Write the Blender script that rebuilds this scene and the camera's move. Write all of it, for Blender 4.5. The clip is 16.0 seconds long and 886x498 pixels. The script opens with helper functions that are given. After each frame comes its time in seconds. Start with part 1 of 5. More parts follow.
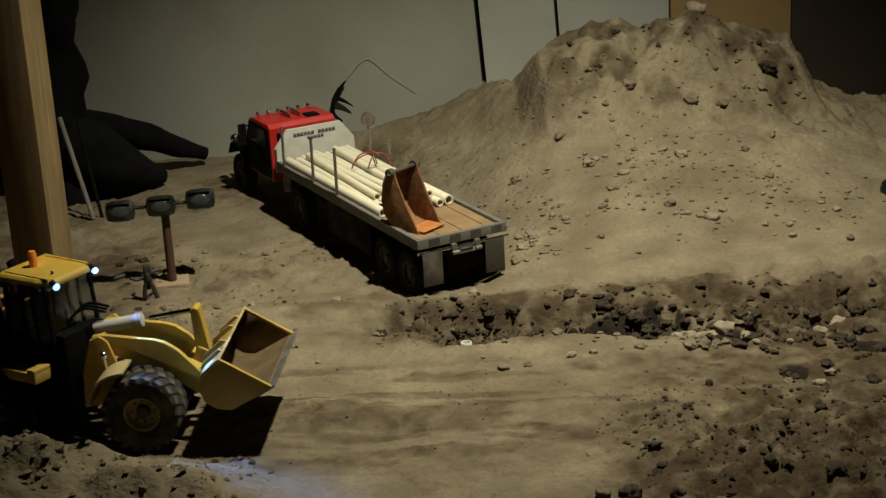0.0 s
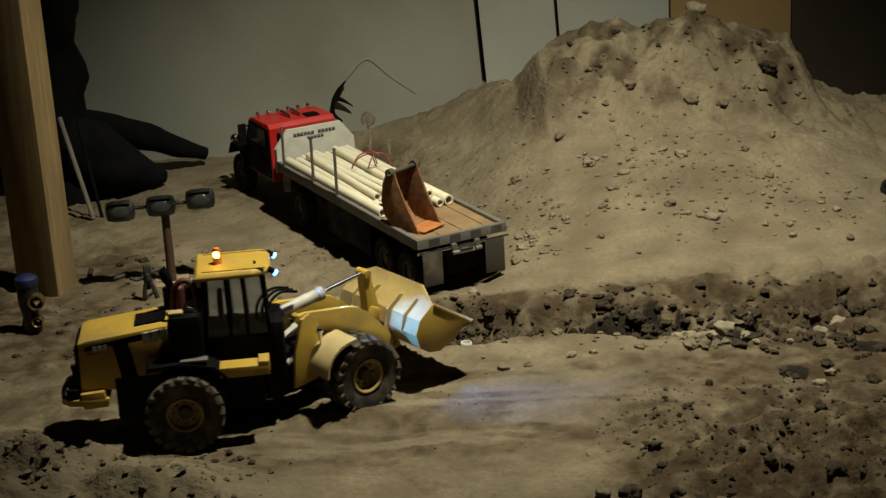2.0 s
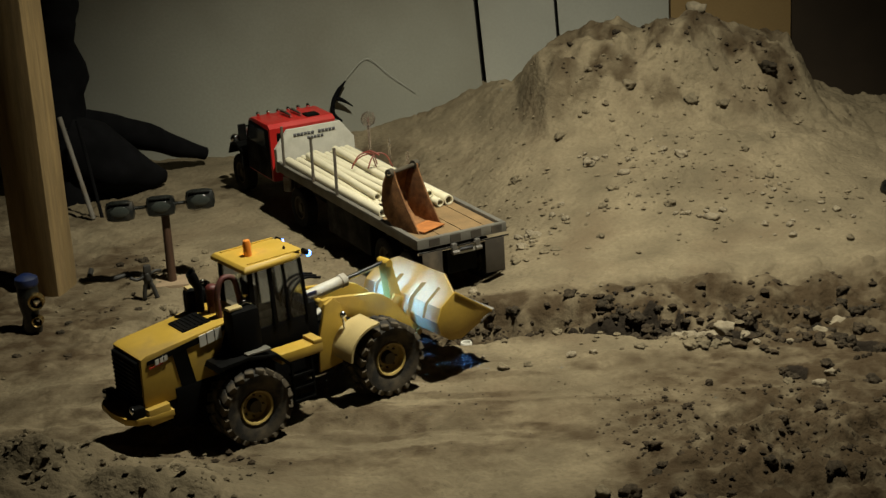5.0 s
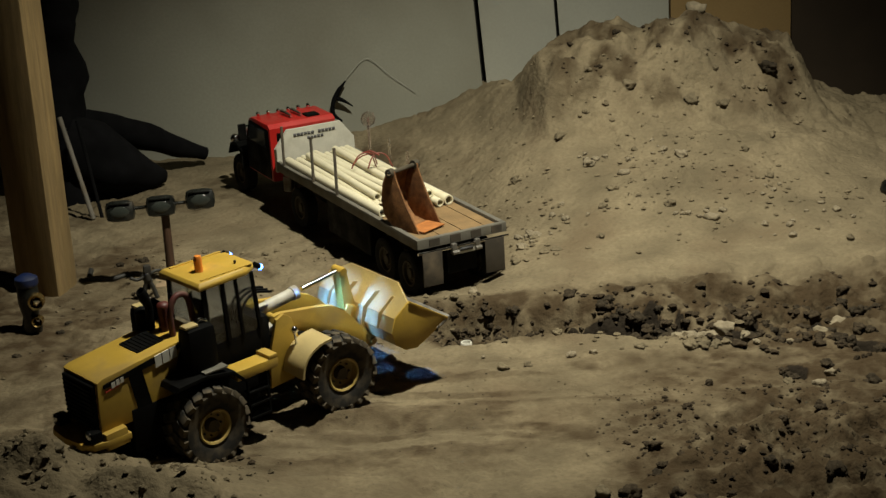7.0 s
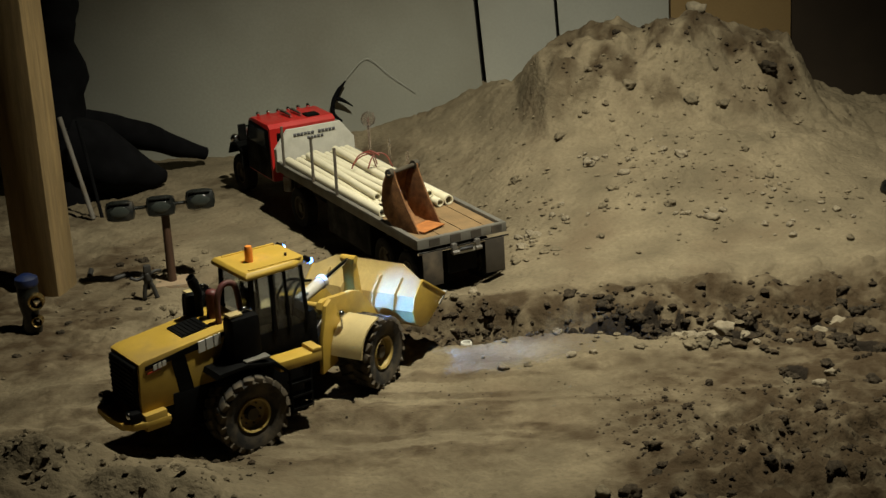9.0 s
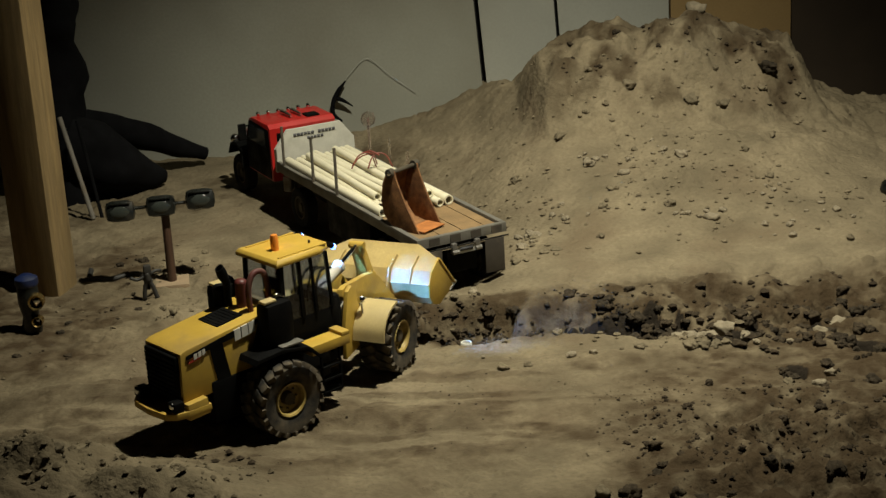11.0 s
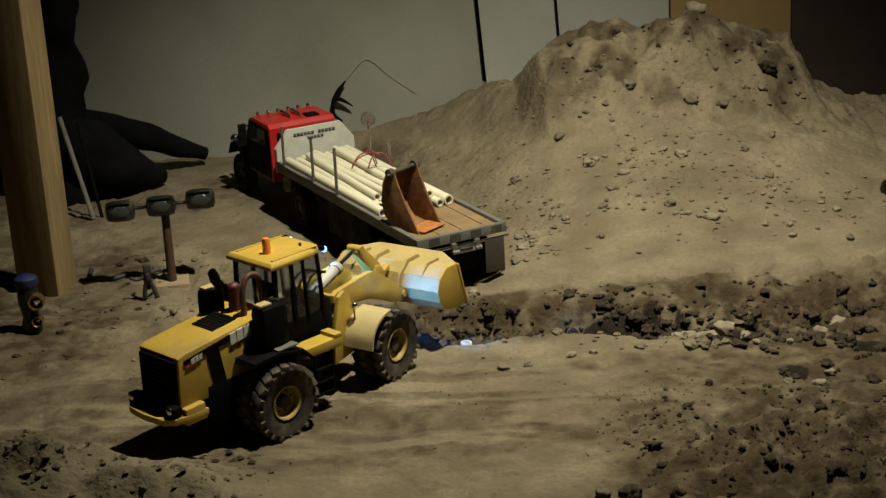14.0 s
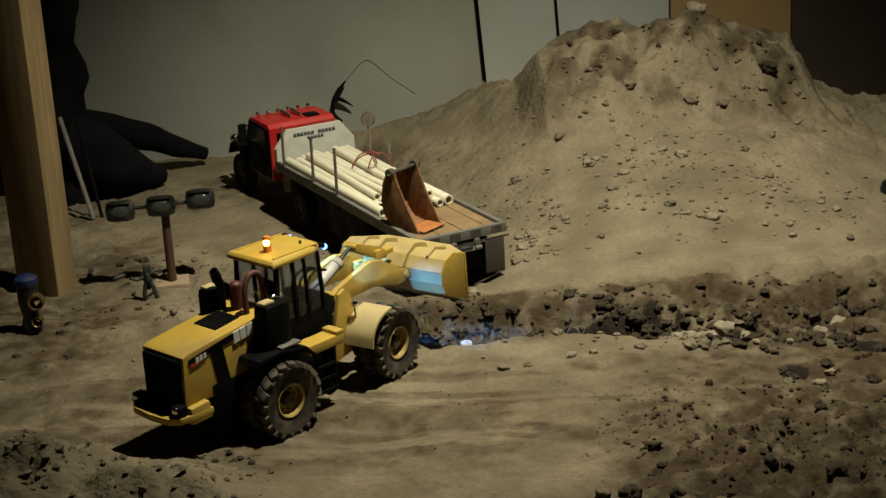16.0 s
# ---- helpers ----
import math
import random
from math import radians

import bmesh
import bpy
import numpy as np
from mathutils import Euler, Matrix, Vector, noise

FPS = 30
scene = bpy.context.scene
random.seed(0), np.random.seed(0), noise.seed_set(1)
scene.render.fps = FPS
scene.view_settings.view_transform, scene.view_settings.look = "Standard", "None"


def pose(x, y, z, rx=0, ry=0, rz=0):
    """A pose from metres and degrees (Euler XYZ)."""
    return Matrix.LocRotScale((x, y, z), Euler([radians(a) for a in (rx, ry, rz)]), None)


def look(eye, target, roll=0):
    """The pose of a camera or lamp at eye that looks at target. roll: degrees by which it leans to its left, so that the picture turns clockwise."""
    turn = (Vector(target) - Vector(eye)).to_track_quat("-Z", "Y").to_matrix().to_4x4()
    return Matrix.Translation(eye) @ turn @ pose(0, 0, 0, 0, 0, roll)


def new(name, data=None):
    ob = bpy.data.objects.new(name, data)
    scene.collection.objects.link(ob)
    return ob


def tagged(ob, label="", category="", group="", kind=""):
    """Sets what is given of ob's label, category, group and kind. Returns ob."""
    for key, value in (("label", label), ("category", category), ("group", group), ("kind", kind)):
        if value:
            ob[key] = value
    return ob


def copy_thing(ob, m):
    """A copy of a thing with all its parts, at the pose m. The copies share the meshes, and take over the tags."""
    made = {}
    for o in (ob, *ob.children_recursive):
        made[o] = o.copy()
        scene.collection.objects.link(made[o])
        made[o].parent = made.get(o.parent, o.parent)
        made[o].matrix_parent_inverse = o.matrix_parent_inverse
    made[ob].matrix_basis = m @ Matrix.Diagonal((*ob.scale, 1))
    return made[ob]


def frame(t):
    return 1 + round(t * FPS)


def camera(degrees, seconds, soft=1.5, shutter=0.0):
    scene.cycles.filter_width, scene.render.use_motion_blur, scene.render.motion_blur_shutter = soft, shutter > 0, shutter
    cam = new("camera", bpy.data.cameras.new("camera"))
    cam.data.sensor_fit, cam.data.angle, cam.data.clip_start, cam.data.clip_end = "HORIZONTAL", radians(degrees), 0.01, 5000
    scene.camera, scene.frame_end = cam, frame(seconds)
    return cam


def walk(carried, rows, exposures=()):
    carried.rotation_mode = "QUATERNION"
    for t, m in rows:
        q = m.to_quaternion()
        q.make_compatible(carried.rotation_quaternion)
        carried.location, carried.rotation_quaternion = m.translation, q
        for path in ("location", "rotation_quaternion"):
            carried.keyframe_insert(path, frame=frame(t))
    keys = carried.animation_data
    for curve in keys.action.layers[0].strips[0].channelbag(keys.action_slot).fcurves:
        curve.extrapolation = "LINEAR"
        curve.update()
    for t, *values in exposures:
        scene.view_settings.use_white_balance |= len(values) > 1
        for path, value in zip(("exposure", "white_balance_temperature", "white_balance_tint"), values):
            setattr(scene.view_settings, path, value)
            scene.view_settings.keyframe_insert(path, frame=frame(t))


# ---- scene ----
import collections

cam = camera(29.3, 16.0, soft=1.4, shutter=0.5)
EYE = (0.0, -3.104, 1.056)
walk(cam, [(0.0, look(EYE, (0, 0, 0), -3.23)), (16.0, look(EYE, (0, 0, 0), -3.23))],
     exposures=[(0.0, 0.0), (16.0, 0.0)])

# ---- light: one work lamp hung over the sandbox, in a closed dim workshop ----
world = bpy.data.worlds.new("world")
world.use_nodes = True
world.node_tree.nodes["Background"].inputs[0].default_value = (0.9, 0.85, 0.7, 1)
world.node_tree.nodes["Background"].inputs[1].default_value = 0.002
scene.world = world
LAMP = (0.34, -0.66, 2.12)
lamp = new("work_lamp_light", bpy.data.lights.new("work_lamp_light", "SPOT"))
lamp.data.energy = 328
lamp.data.color = (1.0, 0.96, 0.765)
lamp.data.shadow_soft_size = 0.03
lamp.data.spot_size = radians(75.5)
lamp.data.spot_blend = 1.0
lamp.matrix_world = look(LAMP, (0.165, -0.18, 0))

# ---- materials ----
def mat(name, color, rough=0.6, metal=0.0, var=0.25, scale=40.0, bump=0.2, fine=400.0, second=None,
        spec=0.5, dirt=0.0, dirt_color=(0.17, 0.13, 0.085), emit=None, glass=False, random_tone=0.0, stretch=None, damp_shade=None, bump_dist=0.001):
    m = bpy.data.materials.new(name)
    m.use_nodes = True
    nt = m.node_tree
    b = nt.nodes["Principled BSDF"]
    b.inputs["Roughness"].default_value = rough
    b.inputs["Metallic"].default_value = metal
    b.inputs["Specular IOR Level"].default_value = spec
    if emit:
        b.inputs["Emission Color"].default_value = (*emit[:3], 1)
        b.inputs["Emission Strength"].default_value = emit[3]
    if glass:
        b.inputs["Transmission Weight"].default_value = 1.0
    tc = nt.nodes.new("ShaderNodeTexCoord")
    src = tc.outputs["Object"]
    if stretch:
        mp = nt.nodes.new("ShaderNodeMapping")
        mp.inputs["Scale"].default_value = stretch
        nt.links.new(src, mp.inputs["Vector"])
        src = mp.outputs["Vector"]

    def noise_node(s, detail=6.0):
        n = nt.nodes.new("ShaderNodeTexNoise")
        n.inputs["Scale"].default_value = s
        n.inputs["Detail"].default_value = detail
        nt.links.new(src, n.inputs["Vector"])
        return n.outputs["Fac"]

    def mix(fac, a, c, kind="MIX"):
        n = nt.nodes.new("ShaderNodeMix")
        n.data_type, n.blend_type = "RGBA", kind
        for sock, v in ((n.inputs[0], fac), (n.inputs[6], a), (n.inputs[7], c)):
            if isinstance(v, (int, float)):
                sock.default_value = v
            elif isinstance(v, tuple):
                sock.default_value = (*v[:3], 1)
            else:
                nt.links.new(v, sock)
        return n.outputs[2]

    def ramp(fac, lo, hi):
        n = nt.nodes.new("ShaderNodeMapRange")
        n.inputs["From Min"].default_value, n.inputs["From Max"].default_value = lo, hi
        nt.links.new(fac, n.inputs["Value"])
        return n.outputs["Result"]

    big, small = noise_node(scale), noise_node(fine, 3.0)
    dark = tuple(c * (1 - var) for c in color)
    light = second or tuple(min(1, c * (1 + var)) for c in color)
    col = mix(ramp(big, 0.3, 0.7), dark, light)
    col = mix(ramp(small, 0.3, 0.75), col, mix(0.5, col, tuple(c * (1 - var * 1.4) if var < 0.7 else c * 0.05 for c in color)))
    if random_tone:
        oi = nt.nodes.new("ShaderNodeObjectInfo")
        col = mix(ramp(oi.outputs["Random"], 0.0, 1.0), col, mix(random_tone, col, (0.02, 0.018, 0.014)))
    if dirt:
        patch = noise_node(scale * 0.6, 8.0)
        col = mix(ramp(patch, 0.62 - 0.25 * dirt, 0.78), col, mix(min(1.0, 0.4 + dirt), col, dirt_color))
        rr = nt.nodes.new("ShaderNodeMapRange")
        rr.inputs["From Min"].default_value, rr.inputs["From Max"].default_value = 0.4, 0.75
        rr.inputs["To Min"].default_value, rr.inputs["To Max"].default_value = rough, min(1.0, rough + 0.4)
        nt.links.new(patch, rr.inputs["Value"])
        nt.links.new(rr.outputs["Result"], b.inputs["Roughness"])
    if damp_shade:
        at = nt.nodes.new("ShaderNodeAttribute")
        at.attribute_name = "damp_shade"
        darkening = nt.nodes.new("ShaderNodeMath")
        darkening.operation = "MULTIPLY"
        nt.links.new(at.outputs["Fac"], darkening.inputs[0])
        nt.links.new(ramp(noise_node(24.0, 8.0), 0.15, 0.5), darkening.inputs[1])
        col = mix(darkening.outputs[0], col, damp_shade)
        # top end of the mask: shade of the hollows, painted as near-black soil
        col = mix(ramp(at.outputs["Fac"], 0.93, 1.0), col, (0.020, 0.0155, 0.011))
    nt.links.new(col, b.inputs["Base Color"])
    if bump:
        bp = nt.nodes.new("ShaderNodeBump")
        bp.inputs["Strength"].default_value = bump
        bp.inputs["Distance"].default_value = bump_dist
        nt.links.new(small, bp.inputs["Height"])
        if bump_dist > 0.002:
            b2 = nt.nodes.new("ShaderNodeBump")
            b2.inputs["Strength"].default_value = 0.8
            b2.inputs["Distance"].default_value = bump_dist * 2
            nt.links.new(noise_node(75.0, 5.0), b2.inputs["Height"])
            nt.links.new(b2.outputs["Normal"], bp.inputs["Normal"])
        nt.links.new(bp.outputs["Normal"], b.inputs["Normal"])
    return m


M = dict(
    soil=mat("soil", (0.188, 0.1525, 0.09796), 0.95, var=0.30, scale=9, fine=120, bump=0.8, bump_dist=0.0028, spec=0.1, dirt=0.40, dirt_color=(0.1225, 0.08927, 0.0553), damp_shade=(0.038, 0.0240, 0.0122)),
    dark_clod=mat("damp_clod", (0.058, 0.043, 0.027), 0.95, var=0.4, scale=1.6, fine=9, bump=0.8, bump_dist=0.0015, spec=0.15, random_tone=0.5),
    clod=mat("clod", (0.1935, 0.158, 0.1027), 0.95, var=0.25, scale=1.6, fine=9, bump=0.6, bump_dist=0.0015, spec=0.1, random_tone=0.3),
    dark_crumb=mat("damp_crumbs", (0.046, 0.034, 0.0215), 0.95, var=0.4, scale=60, fine=400, bump=0.6, spec=0.15),
    crumb=mat("dry_crumbs", (0.1857, 0.1501, 0.09796), 0.95, var=0.3, scale=60, fine=400, bump=0.6, spec=0.1),
    grit=mat("grit", (0.1659, 0.1343, 0.0869), 0.95, var=0.3, scale=12, fine=90, bump=0.5, spec=0.1),
    pale=mat("pale_stone", (0.245, 0.205, 0.142), 0.9, var=0.25, scale=1.6, fine=9, bump=0.6, bump_dist=0.0015, spec=0.2),
    # darker base and more dirt than the other drywall sheets
    dim_wall=mat("darker_stained_drywall", (0.318, 0.318, 0.266), 0.85, var=0.14, scale=2.5, fine=150, bump=0.15, dirt=0.4, dirt_color=(0.1738, 0.158, 0.1185)),
    wall=mat("drywall", (0.3634, 0.3634, 0.316), 0.85, var=0.1, scale=3, fine=150, bump=0.15, dirt=0.25, dirt_color=(0.1975, 0.1817, 0.1422)),
    tan=mat("tan_board", (0.3002, 0.1975, 0.079), 0.8, var=0.15, scale=6, fine=200, bump=0.2),
    brown=mat("dark_board", (0.040, 0.026, 0.0145), 0.7, var=0.25, scale=6, fine=200, bump=0.2),
    shed=mat("unseen_wall", (0.02765, 0.0237, 0.01975), 0.9, var=0.2, scale=3, fine=80),
    seam=mat("seam", (0.00948, 0.00869, 0.0079), 0.9),
    stud=mat("pine_lumber", (0.2686, 0.1857, 0.08295), 0.7, var=0.3, scale=14, fine=90, bump=0.3, stretch=(6, 6, 0.5), dirt=0.15, dirt_color=(0.2212, 0.1422, 0.0632)),
    cloth=mat("black_cloth", (0.00474, 0.00474, 0.00553), 0.95, var=0.4, scale=30, spec=0.1),
    grey=mat("grey_plastic", (0.1738, 0.158, 0.1343), 0.6, dirt=0.4),
    yellow=mat("yellow_paint", (0.475, 0.308, 0.046), 0.42, var=0.1, scale=25, fine=300, bump=0.05, dirt=0.42, dirt_color=(0.237, 0.158, 0.0553)),
    pale_yellow=mat("dusty_yellow_paint", (0.4424, 0.3476, 0.158), 0.5, var=0.12, scale=25, fine=300, bump=0.05, dirt=0.5, dirt_color=(0.316, 0.2528, 0.1343)),
    bucket_paint=mat("worn_bucket_paint", (0.4266, 0.316, 0.1185), 0.45, var=0.18, scale=30, fine=300, bump=0.06, dirt=0.45, dirt_color=(0.3002, 0.237, 0.1185)),
    stained=mat("soil_stained_steel", (0.1501, 0.09875, 0.04898), 0.8, var=0.35, scale=30, fine=250, bump=0.4, spec=0.2, dirt=0.5, dirt_color=(0.1027, 0.0711, 0.0395)),
    black=mat("black_plastic", (0.00316, 0.00316, 0.00316), 0.5, var=0.3, dirt=0.05, dirt_color=(0.0158, 0.01343, 0.01027), spec=0.08),
    tyre=mat("tyre_rubber", (0.02765, 0.02607, 0.0237), 0.85, var=0.3, scale=60, fine=500, bump=0.4, dirt=0.8, dirt_color=(0.1343, 0.1067, 0.0711), spec=0.2),
    black_tyre=mat("truck_tyre_rubber", (0.0158, 0.0158, 0.0158), 0.85, var=0.3, scale=60, fine=500, bump=0.3, dirt=0.2, dirt_color=(0.0395, 0.03397, 0.02607), spec=0.15),
    rim=mat("rim_paint", (0.3318, 0.237, 0.0711), 0.45, var=0.2, scale=60, dirt=0.45, dirt_color=(0.158, 0.1185, 0.0632)),
    hub=mat("hub_steel", (0.079, 0.06715, 0.0474), 0.6, 0.5, dirt=0.3),
    glass=mat("cab_glass", (0.66, 0.71, 0.79), 0.06, var=0.04, bump=0, glass=True),
    dark_glass=mat("dark_glass", (0.07, 0.09, 0.12), 0.1, var=0.1, spec=0.6, bump=0),
    interior=mat("cab_interior", (0.0158, 0.0158, 0.01738), 0.7),
    chrome=mat("chrome", (0.75, 0.74, 0.72), 0.12, 1.0, var=0.05, bump=0),
    steel=mat("steel", (0.2844, 0.2686, 0.2449), 0.4, 0.8, dirt=0.3),
    white_cyl=mat("cylinder_paint", (0.4898, 0.474, 0.4108), 0.4, var=0.1, dirt=0.2),
    led=mat("led_lens", (0.8, 0.9, 1.0), 0.2, emit=(0.10, 0.32, 1.0, 250000.0), bump=0),
    led_ring=mat("led_ring", (0.8, 0.9, 1.0), 0.2, emit=(0.05, 0.20, 1.0, 14.0), bump=0),
    lens=mat("lamp_lens", (0.85, 0.85, 0.85), 0.16, 1.0, bump=0),
    amber=mat("amber_dome", (0.75, 0.25, 0.04), 0.35, var=0.05, bump=0),
    amber_glow=mat("amber_bulb", (1.0, 0.6, 0.15), 0.3, emit=(1.0, 0.45, 0.06, 22.0), bump=0),
    maroon=mat("maroon_paint", (0.0869, 0.01738, 0.01422), 0.45, var=0.2, dirt=0.25),
    decal=mat("decal_white", (0.5925, 0.5767, 0.5214), 0.5, var=0.08, bump=0),
    decal_red=mat("decal_red", (0.3555, 0.0395, 0.0158), 0.5, var=0.08, bump=0),
    red=mat("red_paint", (0.4108, 0.01738, 0.01422), 0.28, var=0.08, scale=20, bump=0.03, dirt=0.12, dirt_color=(0.1738, 0.0474, 0.0316)),
    head=mat("headboard_paint", (0.474, 0.4661, 0.4108), 0.5, var=0.1, dirt=0.2, dirt_color=(0.316, 0.2923, 0.237)),
    badge=mat("badge", (0.0632, 0.0632, 0.06715), 0.5),
    bed=mat("bed_wood", (0.237, 0.1501, 0.06715), 0.75, var=0.25, scale=25, fine=200, bump=0.3, dirt=0.4, dirt_color=(0.1896, 0.1343, 0.0711)),
    rail=mat("bed_rail", (0.1501, 0.1406, 0.1185), 0.5, 0.2, var=0.15, dirt=0.35, dirt_color=(0.158, 0.1343, 0.0948)),
    pvc=mat("cream_pvc", (0.66, 0.61, 0.45), 0.42, var=0.06, scale=30, bump=0.03, dirt=0.2, dirt_color=(0.4108, 0.3318, 0.1896)),
    rust=mat("rusty_steel", (0.1738, 0.06715, 0.0237), 0.8, var=0.45, scale=70, fine=400, bump=0.5, second=(0.3318, 0.158, 0.0553)),
    rust_bright=mat("worn_orange_paint", (0.4345, 0.158, 0.0395), 0.7, var=0.3, scale=80, fine=400, bump=0.4),
    flap=mat("mudflap", (0.05135, 0.04187, 0.03081), 0.7, var=0.2, dirt=0.4),
    strap=mat("red_wire", (0.2212, 0.0474, 0.0316), 0.5),
    clear=mat("clear_rose_plastic", (0.96, 0.80, 0.76), 0.2, glass=True, bump=0),
    stake=mat("stake_steel", (0.158, 0.1422, 0.1185), 0.5, 0.7, dirt=0.4),
    wood_pole=mat("dark_stained_wood", (0.0632, 0.0316, 0.01738), 0.6, var=0.3, stretch=(4, 4, 0.5)),
    base=mat("pale_wood", (0.2844, 0.2054, 0.1264), 0.8, var=0.2, dirt=0.35),
    flood=mat("floodlight_housing", (0.008, 0.009, 0.008), 0.22, var=0.2, dirt=0.03),
    flood_glass=mat("floodlight_glass", (0.03, 0.034, 0.03), 0.08, 0.0, bump=0),
    blue=mat("blue_plastic", (0.00474, 0.01343, 0.05925), 0.35, dirt=0.3, dirt_color=(0.0237, 0.02212, 0.01975)),
    brass=mat("brass", (0.4345, 0.3002, 0.1106), 0.25, 0.9),
    white=mat("white_pvc", (0.632, 0.6162, 0.553), 0.4, var=0.05, bump=0),
    orange_wire=mat("dark_wire", (0.0237, 0.02212, 0.01975), 0.6),
)


# ---- mesh helpers ----
def obj(name, bm, material, parent=None, label="", smooth=35):
    me = bpy.data.meshes.new(name)
    if smooth:
        for f in bm.faces:
            f.smooth = True
        for e in bm.edges:
            if len(e.link_faces) == 2 and e.calc_face_angle(0) > radians(smooth):
                e.smooth = False
    bm.to_mesh(me)
    bm.free()
    me.materials.append(M[material])
    ob = new(name, me)
    ob.parent = parent
    if label:
        ob["label"] = label
    return ob


part = obj


def thing(name, label, category, m=None, group=""):
    ob = new(name)
    ob.empty_display_size = 0.05
    if m is not None:
        ob.matrix_basis = m
    return tagged(ob, label, category, group)


def box(bm, x0, x1, y0, y1, z0, z1, bev=0.0, m=None):
    vs = [bm.verts.new((x, y, z)) for x in (x0, x1) for y in (y0, y1) for z in (z0, z1)]
    fs = [bm.faces.new([vs[i] for i in q]) for q in ((0, 1, 3, 2), (4, 6, 7, 5), (0, 4, 5, 1), (2, 3, 7, 6), (0, 2, 6, 4), (1, 5, 7, 3))]
    if bev:
        r = bmesh.ops.bevel(bm, geom=list({e for f in fs for e in f.edges}), offset=bev, segments=2, profile=0.6, affect="EDGES")
        vs = list({v for f in r["faces"] for v in f.verts} | {v for v in vs if v.is_valid})
    if m is not None:
        bmesh.ops.transform(bm, matrix=m, verts=vs)
    return vs


def cyl(bm, a, b, r0, r1=None, n=16, caps=True):
    a, b = Vector(a), Vector(b)
    q = (b - a).to_track_quat("Z", "Y").to_matrix().to_4x4()
    m = Matrix.Translation((a + b) / 2) @ q
    return bmesh.ops.create_cone(bm, cap_ends=caps, segments=n, radius1=r0, radius2=r0 if r1 is None else r1, depth=(b - a).length, matrix=m)["verts"]


def ball(bm, c, r, s=(1, 1, 1), u=12, v=8, m=None):
    # clods go dark with the soil mask, its painted shade included
    mm = Matrix.Translation(c) @ (m or Matrix()) @ Matrix.Diagonal((*s, 1))
    return bmesh.ops.create_uvsphere(bm, u_segments=u, v_segments=v, radius=r, matrix=mm)["verts"]


def prism(bm, pts, y0, y1, bev=0.0):
    """A side profile of (x, z) points, thick from y0 to y1."""
    n = len(pts)
    a = [bm.verts.new((x, y0, z)) for x, z in pts]
    b = [bm.verts.new((x, y1, z)) for x, z in pts]
    fs = [bm.faces.new(a), bm.faces.new(b[::-1])]
    for i in range(n):
        fs.append(bm.faces.new((a[i], b[i], b[(i + 1) % n], a[(i + 1) % n])))
    bmesh.ops.recalc_face_normals(bm, faces=fs)
    if bev:
        es = [e for f in fs[:2] for e in f.edges]
        bmesh.ops.bevel(bm, geom=list(set(es)), offset=bev, segments=2, profile=0.6, affect="EDGES")
    return a + b


def lathe(bm, prof, axis="y", n=32):
    """Turn a profile of (radius, along) points about an axis."""
    rings = []
    for r, h in prof:
        ring = []
        for i in range(n):
            a = 2 * math.pi * i / n
            c, s = r * math.cos(a), r * math.sin(a)
            ring.append(bm.verts.new((c, h, s) if axis == "y" else (c, s, h) if axis == "z" else (h, c, s)))
        rings.append(ring)
    fs = []
    for p, q in zip(rings, rings[1:]):
        for i in range(n):
            fs.append(bm.faces.new((p[i], p[(i + 1) % n], q[(i + 1) % n], q[i])))
    bmesh.ops.recalc_face_normals(bm, faces=fs)


def tube(bm, pts, r, n=8):
    """A bent tube along points."""
    pts = [Vector(p) for p in pts]
    rings = []
    for i, p in enumerate(pts):
        d = (pts[min(i + 1, len(pts) - 1)] - pts[max(i - 1, 0)]).normalized()
        u = d.orthogonal().normalized() if i == 0 else (u - d * u.dot(d)).normalized()
        w = d.cross(u)
        rings.append([bm.verts.new(p + r * (math.cos(2 * math.pi * k / n) * u + math.sin(2 * math.pi * k / n) * w)) for k in range(n)])
    for a, b in zip(rings, rings[1:]):
        for k in range(n):
            bm.faces.new((a[k], a[(k + 1) % n], b[(k + 1) % n], b[k]))
    bm.faces.new(rings[0][::-1])
    bm.faces.new(rings[-1])


def arc(points, steps=6):
    """A smooth curve through points (Catmull-Rom)."""
    P = [Vector(p) for p in points]
    P = [2 * P[0] - P[1], *P, 2 * P[-1] - P[-2]]
    out = []
    for i in range(1, len(P) - 2):
        for k in range(steps):
            t = k / steps
            out.append(0.5 * (2 * P[i] + (P[i + 1] - P[i - 1]) * t + (2 * P[i - 1] - 5 * P[i] + 4 * P[i + 1] - P[i + 2]) * t * t
                              + (3 * P[i] - P[i - 1] - 3 * P[i + 1] + P[i + 2]) * t ** 3))
    return out + [P[-2]]


# ---- ground ----
GRID = np.random.RandomState(3).rand(256, 256)


def vnoise(x, y):
    xi, yi = np.floor(x).astype(int), np.floor(y).astype(int)
    fx, fy = x - xi, y - yi
    fx, fy = fx * fx * (3 - 2 * fx), fy * fy * (3 - 2 * fy)
    g = lambda a, b: GRID[a % 256, b % 256]
    return (g(xi, yi) * (1 - fx) * (1 - fy) + g(xi + 1, yi) * fx * (1 - fy) + g(xi, yi + 1) * (1 - fx) * fy + g(xi + 1, yi + 1) * fx * fy) - 0.5


def fbm(x, y, s, octaves=4):
    return sum(vnoise(x * s * 2 ** k + 17 * k, y * s * 2 ** k + 31 * k) * 0.5 ** k for k in range(octaves))


def smooth(a, b, v):
    t = np.clip((v - a) / (b - a), 0, 1)
    return t * t * (3 - 2 * t)


